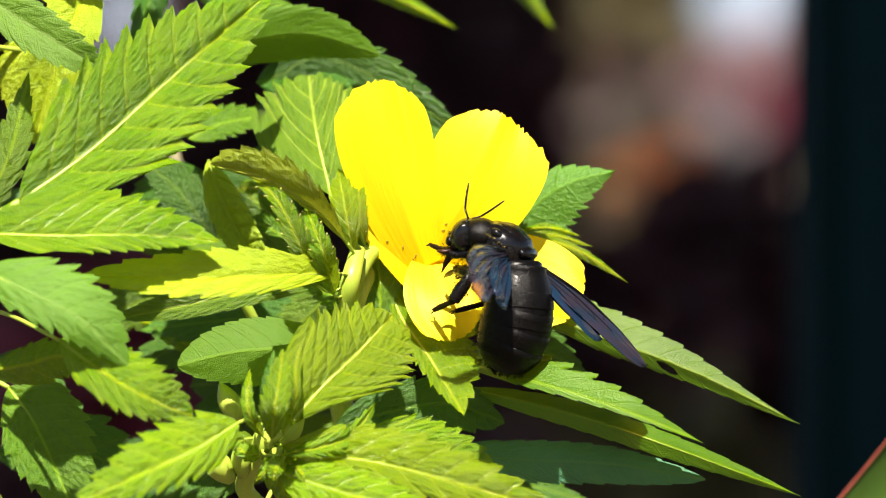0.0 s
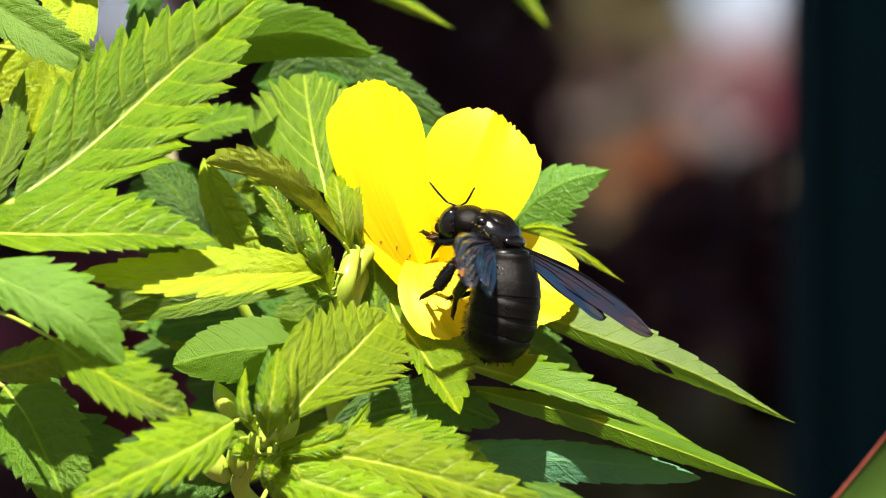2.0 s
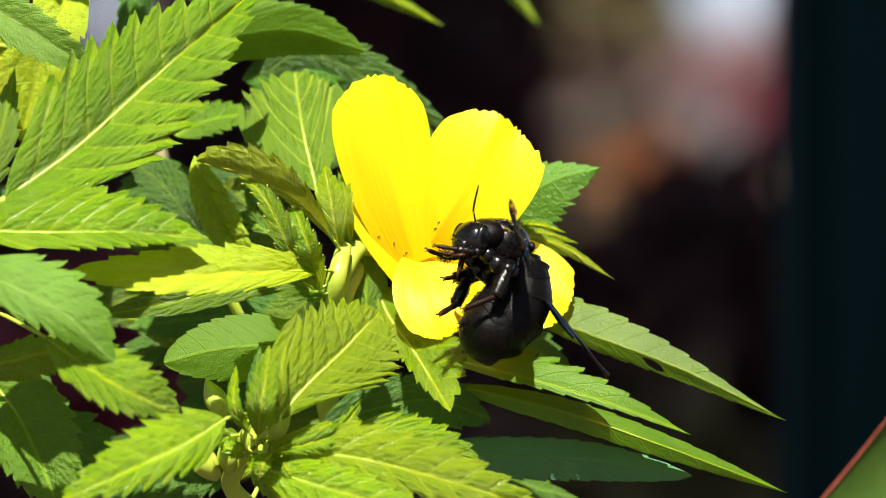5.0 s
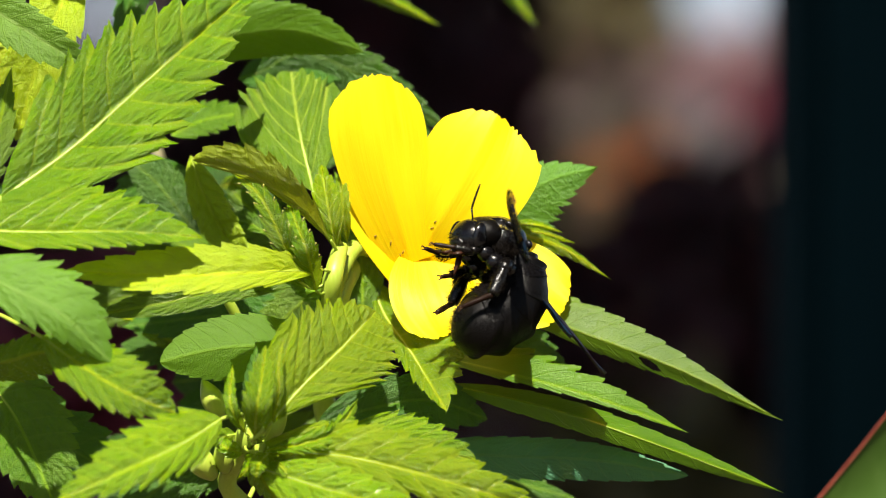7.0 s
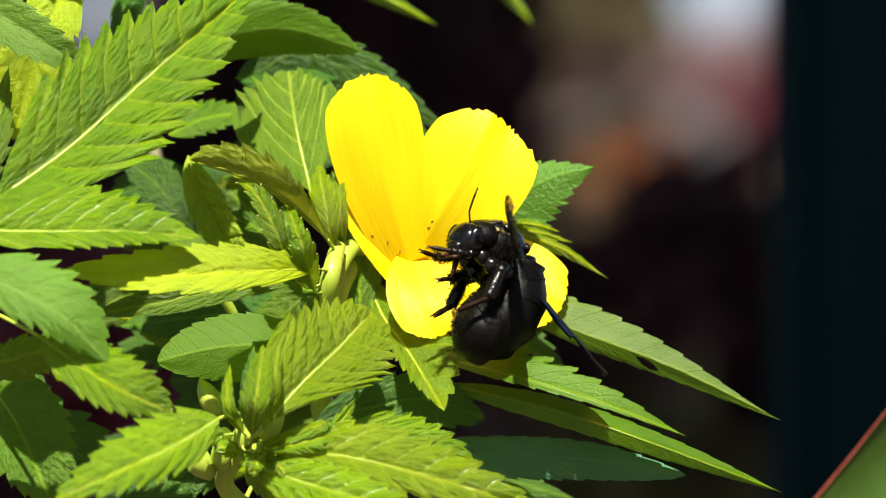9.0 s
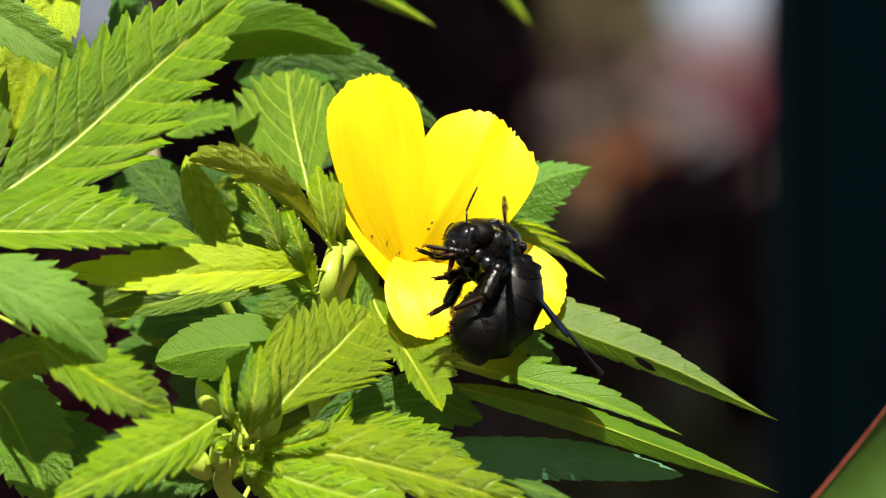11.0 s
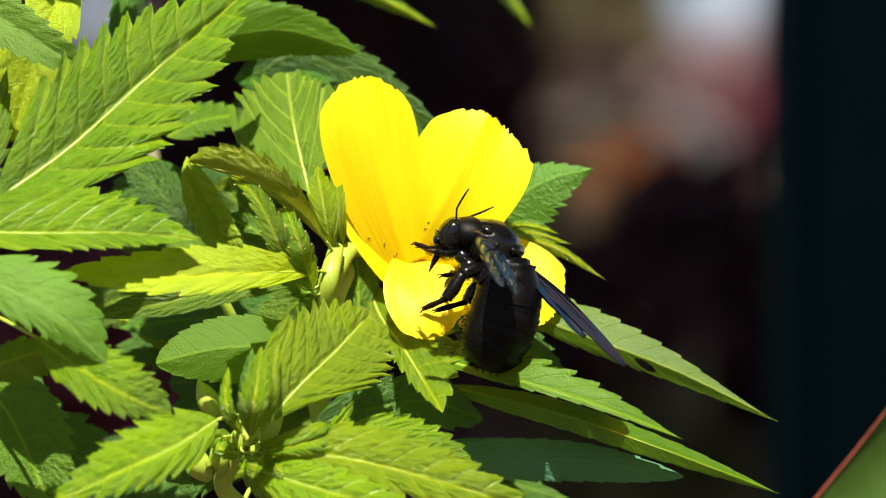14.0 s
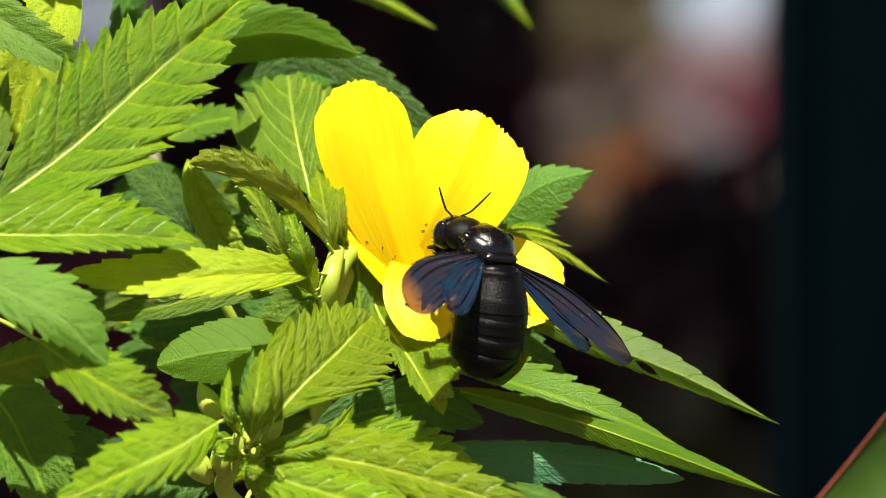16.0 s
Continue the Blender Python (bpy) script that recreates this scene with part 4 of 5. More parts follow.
bee_part("face_plate", v, f, BLACK, head, at=hm @ Vector((0, 2.0, -1.2)), turn=HEAD_TURN)


def antenna(root, elbow, tip):
    """A bent feeler; its own x axis points to the tip."""
    reach = (Vector(tip)).length
    e = Vector(elbow)
    shaft = [Vector((0, 0, 0)), e * 0.5, e]
    v, f = tube_data(shaft, [0.16, 0.13, 0.15], 7)
    ob = bee_part("antenna", v, f, BLACK, label="thin black elbowed antenna")
    path = smooth_path([e, Vector((reach * 0.6, e.y * 0.7, 0.15)), Vector((reach, 0, 0))], 8)
    v, f = tube_data(path, [0.15, 0.16, 0.16, 0.15, 0.1], 7)
    bee_part("whip", v, f, BLACK, ob)
    ob.location = Vector(root) / 1000
    return ob


ANTENNA_ROOTS = (hm @ Vector((-0.3, 0.3, 2.55)), hm @ Vector((1.3, 0.3, 2.4)))
antenna_left = antenna(ANTENNA_ROOTS[0], (1.6, 0.5, 0.0), (5.4, 0, 0))
antenna_right = antenna(ANTENNA_ROOTS[1], (1.6, -0.4, 0.0), (5.8, 0, 0))

# abdomen: six overlapping rigid plates
ABDOMEN_AT = Vector((0, -3.6, -1.2))
LENGTHS = (2.4, 2.8, 2.75, 2.5, 2.2, 2.4)
GIRTH = ((0.0, 3.8), (0.08, 4.5), (0.2, 5.15), (0.36, 5.5), (0.55, 5.6), (0.7, 5.4), (0.82, 4.9), (0.92, 3.9), (0.98, 2.3), (1.0, 0.9))
segments = []


def girth(s):
    for (a, ra), (b, rb) in zip(GIRTH, GIRTH[1:]):
        if s <= b:
            return ra + (rb - ra) * max(0.0, (s - a) / (b - a))
    return 0.7


for k in range(6):
    ln, before, whole = LENGTHS[k], sum(LENGTHS[:k]), sum(LENGTHS)
    last = k == 5
    r = girth((before + ln / 2) / whole)
    prof = [(3.3, 0.4), (3.1, 0.75)] if k else [(1.5, 0.4), (1.3, 0.7)]
    for y in ((2.6, 1.6, 0.6, 0.1) if k else (0.9, 0.3)) + (-0.4, -0.45 * ln, -0.7 * ln, -0.9 * ln) + ((-0.97 * ln, -1.0 * ln) if last else (-1.0 * ln, -1.05 * ln)):
        prof.append((y, girth(min(1.0, (before - y) / whole)) / r * (0.99 if y > 0 else 1.0 - 0.0015 * y)))
    if last:
        prof.append((-1.03 * ln, 0.05))
    else:
        g = prof[-1][1]
        prof += [(-1.07 * ln, g * 0.985), (-1.07 * ln, g * 0.95), (-1.0 * ln, g * 0.5)]
    path = [Vector((0, y, 0)) for y, _ in prof]
    seg = 40
    verts, faces = [], []
    for y, q in prof:
        for j in range(seg):
            a = 2 * math.pi * j / seg
            ca, sa_ = math.cos(a), math.sin(a)
            flat = 0.96 if sa_ > 0 else 0.88
            verts.append(Vector((ca * r * q, y, sa_ * r * q * flat + (0.3 if k else 0.0))))
    for i in range(len(prof) - 1):
        for j in range(seg):
            a, b = i * seg + j, i * seg + (j + 1) % seg
            faces.append((a, a + seg, b + seg, b))
    faces.append(tuple(range(seg)))
    faces.append(tuple(range((len(prof) - 1) * seg, len(prof) * seg))[::-1])
    ob = bee_part("abdomen_plate", verts, faces, VELVET if k else SATIN, label="black satin abdomen plate")
    spots = [(p, Vector((p.x, 0, p.z)).normalized()) for p in verts if -1.0 * ln < p.y < -0.2 * ln and (abs(p.x) > r * 0.72 or p.z < 0)]
    if last:
        spots = [(p, p.normalized()) for p in verts if p.y < -0.2 * ln]
    hv, hf = bristles(spots, Vector((0, -0.9, 0)), 0.75, 0.04, 220 if not last else 320, rng)
    tagged(bee_part("fringe", hv, hf, HAIR, ob), kind="stuff")
    segments.append(ob)


def leg(joints, radii, label="hairy black leg", aimed=False):
    """Thigh, shin and foot with bristles. Joints in millimetres from the root."""
    p = [Vector(j) for j in joints]
    v, f = tube_data(smooth_path([p[0], (p[0] * 0.45 + p[1] * 0.55) + Vector((0, 0, 0.15)), p[1]], 4), [radii[0] * 0.8, radii[0], radii[0] * 0.75], 9)
    ob = bee_part("leg", v, f, BLACK, label=label)
    path = smooth_path([p[1], p[1] * 0.5 + p[2] * 0.5, p[2]], 5)
    v, f = tube_data(path, [radii[1] * 0.7, radii[1], radii[1] * 0.85], 9)
    shin = bee_part("shin", v, f, BLACK, ob)
    n = (p[2] - p[1]).normalized()
    spots = [(q, (q - (p[1] + n * (q - p[1]).dot(n))).normalized()) for q in v]
    hv, hf = bristles(spots, n * 0.8, 0.85, 0.035, 260, rng)
    tagged(bee_part("leg_hair", hv, hf, HAIR, ob), kind="stuff")
    path = smooth_path([p[2], p[2] * 0.5 + p[3] * 0.5, p[3]], 6)
    v, f = tube_data(path, [radii[2], radii[2] * 0.8, radii[2] * 0.9, radii[2] * 0.7], 8)
    bee_part("foot", v, f, DARK_BROWN, ob, "dark brown jointed foot")
    n = (p[3] - p[2]).normalized()
    for s in (-1, 1):
        q = p[3]
        o = n.orthogonal().normalized() * s
        v, f = tube_data(smooth_path([q, q + n * 0.5 + o * 0.35, q + n * 0.7 + o * 0.15 - Vector((0, 0, 0.3))], 3), [0.14, 0.1, 0.03], 6)
        bee_part("claw", v, f, BROWN, ob)
    return ob


front_left = leg([(0, 0, 0), (-1.2, 1.8, -2.0), (-0.2, 4.0, -2.7), (1.2, 6.6, -3.6)], (0.75, 0.62, 0.42))
front_left.location = Vector((-2.4, 2.6, -2.6)) / 1000
front_right = leg([(0, 0, 0), (1.2, 2.0, -2.0), (0.2, 4.0, -3.0), (-0.6, 6.4, -3.8)], (0.75, 0.62, 0.42))
front_right.location = Vector((2.4, 2.6, -2.6)) / 1000
MIDDLE_ROOT = Vector((-2.9, 0.4, -2.9))
middle_left = leg([(0, 0, 0), (4.4, 1.0, 0), (9.4, -0.2, 0.2), (14.0, 0, 0)], (0.95, 0.95, 0.45), "hairy black middle leg")
middle_left.location = MIDDLE_ROOT / 1000
middle_right = leg([(0, 0, 0), (1.6, 0.6, -2.0), (1.0, 2.2, -3.8), (0.4, 3.8, -5.2)], (0.85, 0.8, 0.42))
middle_right.location = Vector((2.9, 0.4, -2.9)) / 1000
for s in (-1, 1):
    hind = leg([(0, 0, 0), (s * 3.4, 1.4, -2.2), (s * 3.6, 1.2, -6.6), (s * 1.2, 3.6, -10.0)], (1.15, 1.05, 0.5), "thick hairy black hind leg")
    hind.location = Vector((s * 2.8, -1.6, -2.8)) / 1000
    # glossy leg bases under the thorax
    for at, size in (((2.6, 2.0, -3.4), 1.25), ((3.1, 0.2, -3.9), 1.4), ((3.2, -1.8, -3.8), 1.5)):
        v, f = ball(size, size * 1.15, size * 0.95, 18, 12, 0.08)
        bee_part("leg_base", v, f, SHINY, at=(s * at[0], at[1], at[2]))


def membrane(name, length, chord, lead, back, parent, label="", origin=(0.0, 0.0), pleats=9.0, lag=0.0):
    """A pleated wing blade along x; the trailing side lies towards -y."""
    rows, cols = 48, 40
    verts, faces, uvs = [], [], []

    def point(u, w):
        c = chord * (0.16 + 0.84 * math.sin(min(u / 0.62, 1.0) * math.pi / 2) ** 1.3)
        whole = 0.0
        if u > 0.72:
            c *= math.sqrt(max(0.0, 1 - ((u - 0.72) / 0.28) ** 2.2)) * 0.97 + 0.03
        whole = chord - c
        y = lead * math.sin(math.pi * min(u * 1.05, 1)) - c * w - (back * max(0, u - 0.5) ** 2) - 0.42 * whole
        h = 0.46 * noise.noise((w * pleats * 1.7 + length, u * 1.6, 3.0)) * (0.3 + 0.7 * min(1, u * 1.6)) + 0.15 * math.sin(w * pleats * 4 + u * 4.0) * min(1.0, u * 2.5) + 0.5 * math.sin(u * 2.2) * (w - 0.3) + 0.25 * noise.noise((u * 4 + length, w * 2.5, 0))
        return Vector((origin[0] + u * length, origin[1] + y - lag * u, h))

    for i in range(rows + 1):
        for j in range(cols + 1):
            u, w = i / rows, j / cols
            verts.append(point(u, w))
            uvs.append((u, w))
    for i in range(rows):
        for j in range(cols):
            a = i * (cols + 1) + j
            faces.append((a, a + 1, a + cols + 2, a + cols + 1))
    ob = link_mesh(name, [v / 1000 for v in verts], faces, MEMBRANE if name == "wing" else HIND_MEMBRANE, parent, True, label, uvs)
    return ob, point


def wing(label):
    """Fore wing with its veins and the hind wing hooked to it."""
    fore, at_fore = membrane("wing", 25.0, 7.2, 0.9, 2.0, bee, label)
    hindw, at_hind = membrane("hind_wing", 17.0, 5.8, 0.4, 1.0, fore, "blue-black hind wing", (0.0, -1.2), 8.0, 3.2)
    lift = Vector((0, 0, 0.06))
    runs = [(at_fore, 0.0, 0.98, 0.015, 0.34), (at_fore, 0.02, 0.7, 0.13, 0.2), (at_fore, 0.03, 0.72, 0.38, 0.15), (at_fore, 0.05, 0.6, 0.62, 0.13), (at_fore, 0.06, 0.5, 0.84, 0.12),
            (at_hind, 0.02, 0.9, 0.03, 0.2), (at_hind, 0.05, 0.75, 0.4, 0.12), (at_hind, 0.05, 0.65, 0.72, 0.12)]
    for fn, u0, u1, w, r in runs:
        path = [fn(u0 + (u1 - u0) * k / 14, w) + lift for k in range(15)]
        v, f = tube_data(path, [r * 0.7, r * 0.5, r * 0.3], 6)
        bee_part("vein", v, f, BLACK, fore if fn is at_fore else fore)
    for u, w0, w1 in ((0.34, 0.13, 0.38), (0.5, 0.13, 0.38), (0.62, 0.02, 0.38), (0.42, 0.38, 0.62), (0.56, 0.38, 0.62), (0.3, 0.62, 0.84)):
        path = [at_fore(u + 0.03 * k / 5, w0 + (w1 - w0) * k / 5) + lift for k in range(6)]
        v, f = tube_data(path, [0.05, 0.05], 6)
        bee_part("vein", v, f, BLACK, fore)
    return fore


DUST = plain_material("pollen_dust", rgb(0.35, 0.24, 0.02), rgb(0.5, 0.36, 0.04), 0.9, 900, 0.5)
hv, hf = bristles([(Vector((-4.1, y, 1.1 - 0.12 * abs(y))), Vector((-0.6, 0, 0.8))) for y in np.linspace(-1.2, 2.4, 12)], Vector((0, -0.3, 0)), 0.4, 0.045, 24, rng)
tagged(bee_part("pollen", hv, hf, DUST, label="yellow pollen caught in the fur"), kind="stuff")
WING_ROOTS = (Vector((-3.9, 0.7, 1.6)), Vector((3.5, -1.0, 1.5)))
wing_left = wing("dark smoky wing with purple and blue sheen")
wing_right = wing("dark smoky wing with blue sheen, spread out")
wing_left.location, wing_right.location = WING_ROOTS[0] / 1000, WING_ROOTS[1] / 1000


# ---- the garden behind, far out of focus ----
SOIL = plain_material("garden_soil", rgb(0.035, 0.024, 0.016), rgb(0.075, 0.052, 0.035), 0.95, 14, 0.8, 0.004)
v, f = [], []
N, SIZE = 60, 120.0
for i in range(N + 1):
    for j in range(N + 1):
        x, y = [math.copysign(abs(c) ** 2.2, c) * SIZE for c in ((i / N * 2 - 1), (j / N * 2 - 1))]
        z = -0.004 + 0.012 * noise.noise((x * 2.1, y * 2.1, 0)) * (1 if abs(x) + abs(y) > 0.3 else 0.2)
        v.append(Vector((x, y, z)))
for i in range(N):
    for j in range(N):
        a = i * (N + 1) + j
        f.append((a, a + N + 1, a + N + 2, a + 1))
tagged(link_mesh("ground", v, f, SOIL), "dark brown garden soil", "ground", kind="structure")


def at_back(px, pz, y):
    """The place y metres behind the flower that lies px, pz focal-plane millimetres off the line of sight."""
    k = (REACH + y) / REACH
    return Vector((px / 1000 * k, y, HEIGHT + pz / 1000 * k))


# painted post, and an unseen roof added above it to shade the garden behind
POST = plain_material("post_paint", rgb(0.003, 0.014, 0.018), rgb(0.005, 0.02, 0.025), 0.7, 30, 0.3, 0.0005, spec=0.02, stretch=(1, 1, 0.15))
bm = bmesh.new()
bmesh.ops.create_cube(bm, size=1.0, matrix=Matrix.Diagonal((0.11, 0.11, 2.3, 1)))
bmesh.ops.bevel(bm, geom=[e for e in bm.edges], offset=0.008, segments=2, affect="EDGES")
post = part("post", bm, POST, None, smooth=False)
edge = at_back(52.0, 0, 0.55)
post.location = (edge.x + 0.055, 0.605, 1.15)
tagged(post, "dark green painted square post standing on the soil", "post")

# roof out of view, added only to keep sun off the hedge
SHADE_ROOF = plain_material("shade_roof_boards", rgb(0.12, 0.1, 0.08), rgb(0.2, 0.17, 0.13), 0.8, 8, 0.4, 0.002, stretch=(1, 6, 1))
bm = bmesh.new()
bmesh.ops.create_cube(bm, size=1.0, matrix=Matrix.Translation((0.2, 1.475, 2.35)) @ Matrix.Diagonal((6.0, 4.85, 0.1, 1)))
tagged(part("porch_roof", bm, SHADE_ROOF, smooth=False), "plain brown boarded roof, unseen, added to shade the garden behind", "roof", kind="structure")

WALL = plain_material("garden_wall", rgb(0.23, 0.3, 0.41), rgb(0.29, 0.36, 0.46), 0.9, 5, 0.4, 0.003)
bm = bmesh.new()
bmesh.ops.create_cube(bm, size=1.0, matrix=Matrix.Translation((0, 7.0, 1.1)) @ Matrix.Diagonal((16, 0.2, 2.2, 1)))
tagged(part("wall_back", bm, WALL, smooth=False), "pale rendered garden wall in the sun", "wall", kind="structure")


def foliage_material(name, a, b, share=0.15):
    k = Nodes(name)
    f = k.add("NewGeometry").outputs["Random Per Island"]
    tone = k.mix(f, a, b)
    tone = k.mix(k.ramp(k.noise(60.0), 0.4, 0.7, 0.0, 0.5), tone, a)
    k.put(k.bsdf.inputs["Base Color"], tone)
    k.bsdf.inputs["Roughness"].default_value = 0.5
    tr = k.add("BsdfTranslucent")
    k.put(tr.inputs["Color"], tone)
    m = k.add("MixShader")
    k.put(m.inputs[0], share), k.put(m.inputs[1], k.bsdf.outputs[0]), k.put(m.inputs[2], tr.outputs[0])
    k.put(k.out.inputs["Surface"], m.outputs[0])
    return k.mat


MAROON = foliage_material("leaf_maroon", rgb(0.03, 0.008, 0.013), rgb(0.075, 0.019, 0.028))
PINK = foliage_material("leaf_pink", rgb(0.28, 0.16, 0.18), rgb(0.42, 0.32, 0.34))
PALE = foliage_material("leaf_pale", rgb(0.08, 0.065, 0.06), rgb(0.13, 0.11, 0.1))
SILVER = foliage_material("leaf_silver", rgb(0.25, 0.25, 0.28), rgb(0.38, 0.38, 0.42))
ORANGE = foliage_material("leaf_orange", rgb(0.34, 0.085, 0.02), rgb(0.42, 0.15, 0.035))
OLIVE = foliage_material("leaf_olive", rgb(0.07, 0.06, 0.015), rgb(0.12, 0.1, 0.03))
CRIMSON = foliage_material("leaf_crimson", rgb(0.16, 0.015, 0.04), rgb(0.24, 0.04, 0.07))
back_rng = random.Random(11)


def clump(centre, radius, count, size, material, name, label, category, keep=None, squash=(1, 1, 1)):
    """A bush: one trunk and a crown of many small bent leaves."""
    foot = Vector((centre.x, centre.y, 0))
    thing = tagged(holder(name, foot), label, category, "bushes behind")
    tube("trunk", smooth_path([Vector((0, 0, 0)), Vector((0.006, 0, centre.z * 0.5)), centre - foot], 4), [0.009, 0.007, 0.004], BARK, thing, "", 7)
    verts, faces = [], []
    for _ in range(count):
        d = Vector((back_rng.gauss(0, 1), back_rng.gauss(0, 1), back_rng.gauss(0, 1))).normalized() * back_rng.random() ** 0.4
        p = centre + Vector((d.x * radius * squash[0], d.y * radius * squash[1], d.z * radius * squash[2]))
        if p.z < 0.03 or (keep and not keep(p)):
            continue
        a = Vector((back_rng.gauss(0, 1), back_rng.gauss(0, 1), back_rng.gauss(0, 0.7))).normalized()
        n = (d + Vector((back_rng.gauss(0, 0.6), back_rng.gauss(0, 0.6) - 0.3, back_rng.gauss(0, 0.6) + 0.6))).normalized()
        s = a.cross(n).normalized()
        ln = size * back_rng.uniform(0.6, 1.3)
        k = len(verts)
        p = p - foot
        verts += [p, p + a * ln * 0.45 + s * ln * 0.26 + n * ln * 0.08, p + a * ln, p + a * ln * 0.45 - s * ln * 0.26 + n * ln * 0.08, p + a * ln * 0.5 - n * ln * 0.04]
        faces += [(k, k + 1, k + 4), (k + 1, k + 2, k + 4), (k + 2, k + 3, k + 4), (k + 3, k, k + 4)]
    tagged(link_mesh("crown", verts, faces, material, thing, True), kind="stuff")
    return thing


# gaps in the shaded hedge: (x, z, radius) off the line of sight
GAPS = ((44.0, 42.0, 13.0), (-51.0, 34.0, 6.0), (7.5, -27.5, 2.5), (36.0, 24.0, 16.0), (26.0, 34.0, 7.0), (22.0, 18.0, 5.0), (28.0, 9.0, 6.0))


def in_hedge(p):
    k = REACH / (REACH + p.y)
    x, z = p.x * k * 1000, (p.z - HEIGHT) * k * 1000
    return all(math.hypot(x - gx, z - gz) > gr + 6 for gx, gz, gr in GAPS)


def open_to_wall(p):
    k = REACH / (REACH + p.y)
    x, z = p.x * k * 1000, (p.z - HEIGHT) * k * 1000
    return all(math.hypot(x - gx, z - gz) > gr + 3 for gx, gz, gr in ((43.0, 37.0, 5.5), (36.5, 37.5, 3.0), (-51.0, 34.0, 4.0), (7.5, -27.5, 2.0)))


for cx, cy, cz, r in ((-0.5, 2.1, 0.3, 0.34), (-0.2, 2.0, 0.36, 0.34), (0.1, 2.15, 0.32, 0.36), (0.38, 2.05, 0.36, 0.34), (0.66, 2.15, 0.3, 0.34), (0.0, 2.5, 0.5, 0.42), (-0.45, 2.5, 0.5, 0.42), (0.45, 2.5, 0.5, 0.42)):
    clump(Vector((cx, cy, cz)), r, 3600, 0.036, MAROON, "bush", "dark maroon-leaved bush in the shade", "bush", in_hedge, (1, 0.5, 1.1))
for cx in (-0.9, -0.4, 0.1, 0.5, 0.9):
    clump(Vector((cx, 6.35, 0.5)), 0.42, 6000, 0.06, MAROON, "bush", "dark maroon-leaved bush in front of the wall", "bush", open_to_wall, (1, 0.4, 1.3))
# sunlit coloured plants beyond the added roof's shade: (x, z) off the line of sight, radius, leaf tone
for px, pz, r, mat, word in ((34.8, 24.6, 0.02, PINK, "pink-white"), (41.5, 28.8, 0.024, PINK, "pink-white"), (37.3, 17.7, 0.022, SILVER, "silver-grey"), (38.5, 21.5, 0.012, PINK, "pink-white"),
                             (44.6, 20.8, 0.018, CRIMSON, "crimson"), (41.8, 23.0, 0.014, CRIMSON, "crimson"), (22.3, 20.6, 0.026, PALE, "greyish"), (26.0, 19.0, 0.012, PALE, "greyish"),
                             (27.2, 10.2, 0.05, ORANGE, "orange-brown"), (30.0, 13.0, 0.012, ORANGE, "orange-brown"), (19.0, 36.5, 0.05, OLIVE, "olive-green"), (28.5, 33.5, 0.04, OLIVE, "olive-green"),
                             (32.0, 2.0, 0.03, CRIMSON, "dull crimson"), (45.7, -8.3, 0.03, PALE, "greyish")):
    clump(at_back(px, pz, 5.75), r, 120, 0.03, mat, "coloured_plant", word + " leafy plant in the sun", "plant")
for px, pz, mat, word in ((-56.0, -22.0, CRIMSON, "crimson"), (37.0, 0.0, MAROON, "maroon"), (31.0, -35.0, OLIVE, "olive-green"), (-45.0, -15.0, CRIMSON, "crimson")):
    clump(at_back(px, pz, 1.3), 0.035, 160, 0.03, mat, "coloured_plant", word + " leafy plant in the shade", "plant")

# smooth thick leaf of another plant, its margin red
AGAVE = plain_material("succulent_leaf", rgb(0.03, 0.075, 0.008), rgb(0.05, 0.1, 0.014), 0.4, 60, 0.2, stretch=(1, 1, 0.3))
RED = plain_material("succulent_rim", rgb(0.16, 0.03, 0.02), rgb(0.22, 0.05, 0.03), 0.45, 200, 0.2)
foot = Vector((0.06, 0.03, 0.0))
fleshy = tagged(holder("succulent", foot), "smooth green fleshy leaf with a red margin, rising from the soil", "succulent plant")
rows, cols = 40, 14
v, f, rim = [], [], []
low, mid, tipp = (mm(p) - foot for p in ((46.8, 44.0, -61.5), (71.6, 46.0, -42.6), (87.5, 44.0, -8.8)))
for i in range(rows + 1):
    u = i / rows
    p, t = bend(low, 2 * mid - (low + tipp) / 2, tipp, u)
    w = 0.012 * math.sin(math.pi * min(1.0, u * 0.9 + 0.12)) ** 0.4 + 0.0002
    across = t.cross(Vector((0.2, -1, 0.7))).normalized()
    for j in range(cols + 1):
        s = j / cols * 2 - 1
        v.append(p + across * w * s + Vector((0, 1, 0)) * (0.005 * (1 - s * s)))
    rim.append(v[-1] if v[-1].x < v[-1 - cols].x else v[-1 - cols])
for i in range(rows):
    for j in range(cols):
        a = i * (cols + 1) + j
        f.append((a, a + 1, a + cols + 2, a + cols + 1))
tube("stalk", smooth_path([Vector((0, 0, 0)), low * 0.6, low], 5), [0.005, 0.004, 0.004], AGAVE, fleshy, "thick green stalk", 10)
blade = link_mesh("blade", v, f, AGAVE, fleshy)
tube("rim", rim, [0.00024, 0.00024, 0.00015], RED, fleshy, "thin red leaf margin", 7)


# ---- what moves ----
def glide(rows, t):
    """Values at t on a smooth line through rows of (time, values...)."""
    if t <= rows[0][0]:
        return np.array(rows[0][1:], float)
    for i in range(len(rows) - 1):
        a, b = rows[i], rows[i + 1]
        if t <= b[0]:
            u = (t - a[0]) / (b[0] - a[0])
            u = u * u * (3 - 2 * u) if b[0] - a[0] > 0.6 else u
            return np.array(a[1:], float) * (1 - u) + np.array(b[1:], float) * u
    return np.array(rows[-1][1:], float)


TIMES = [k / 10 for k in range(0, 43)] + [4.6, 5.0, 5.5, 6.0] + [k / 10 for k in range(63, 93)] + [9.6, 10.1, 10.6, 11.0] + [k / 10 for k in range(113, 161)]


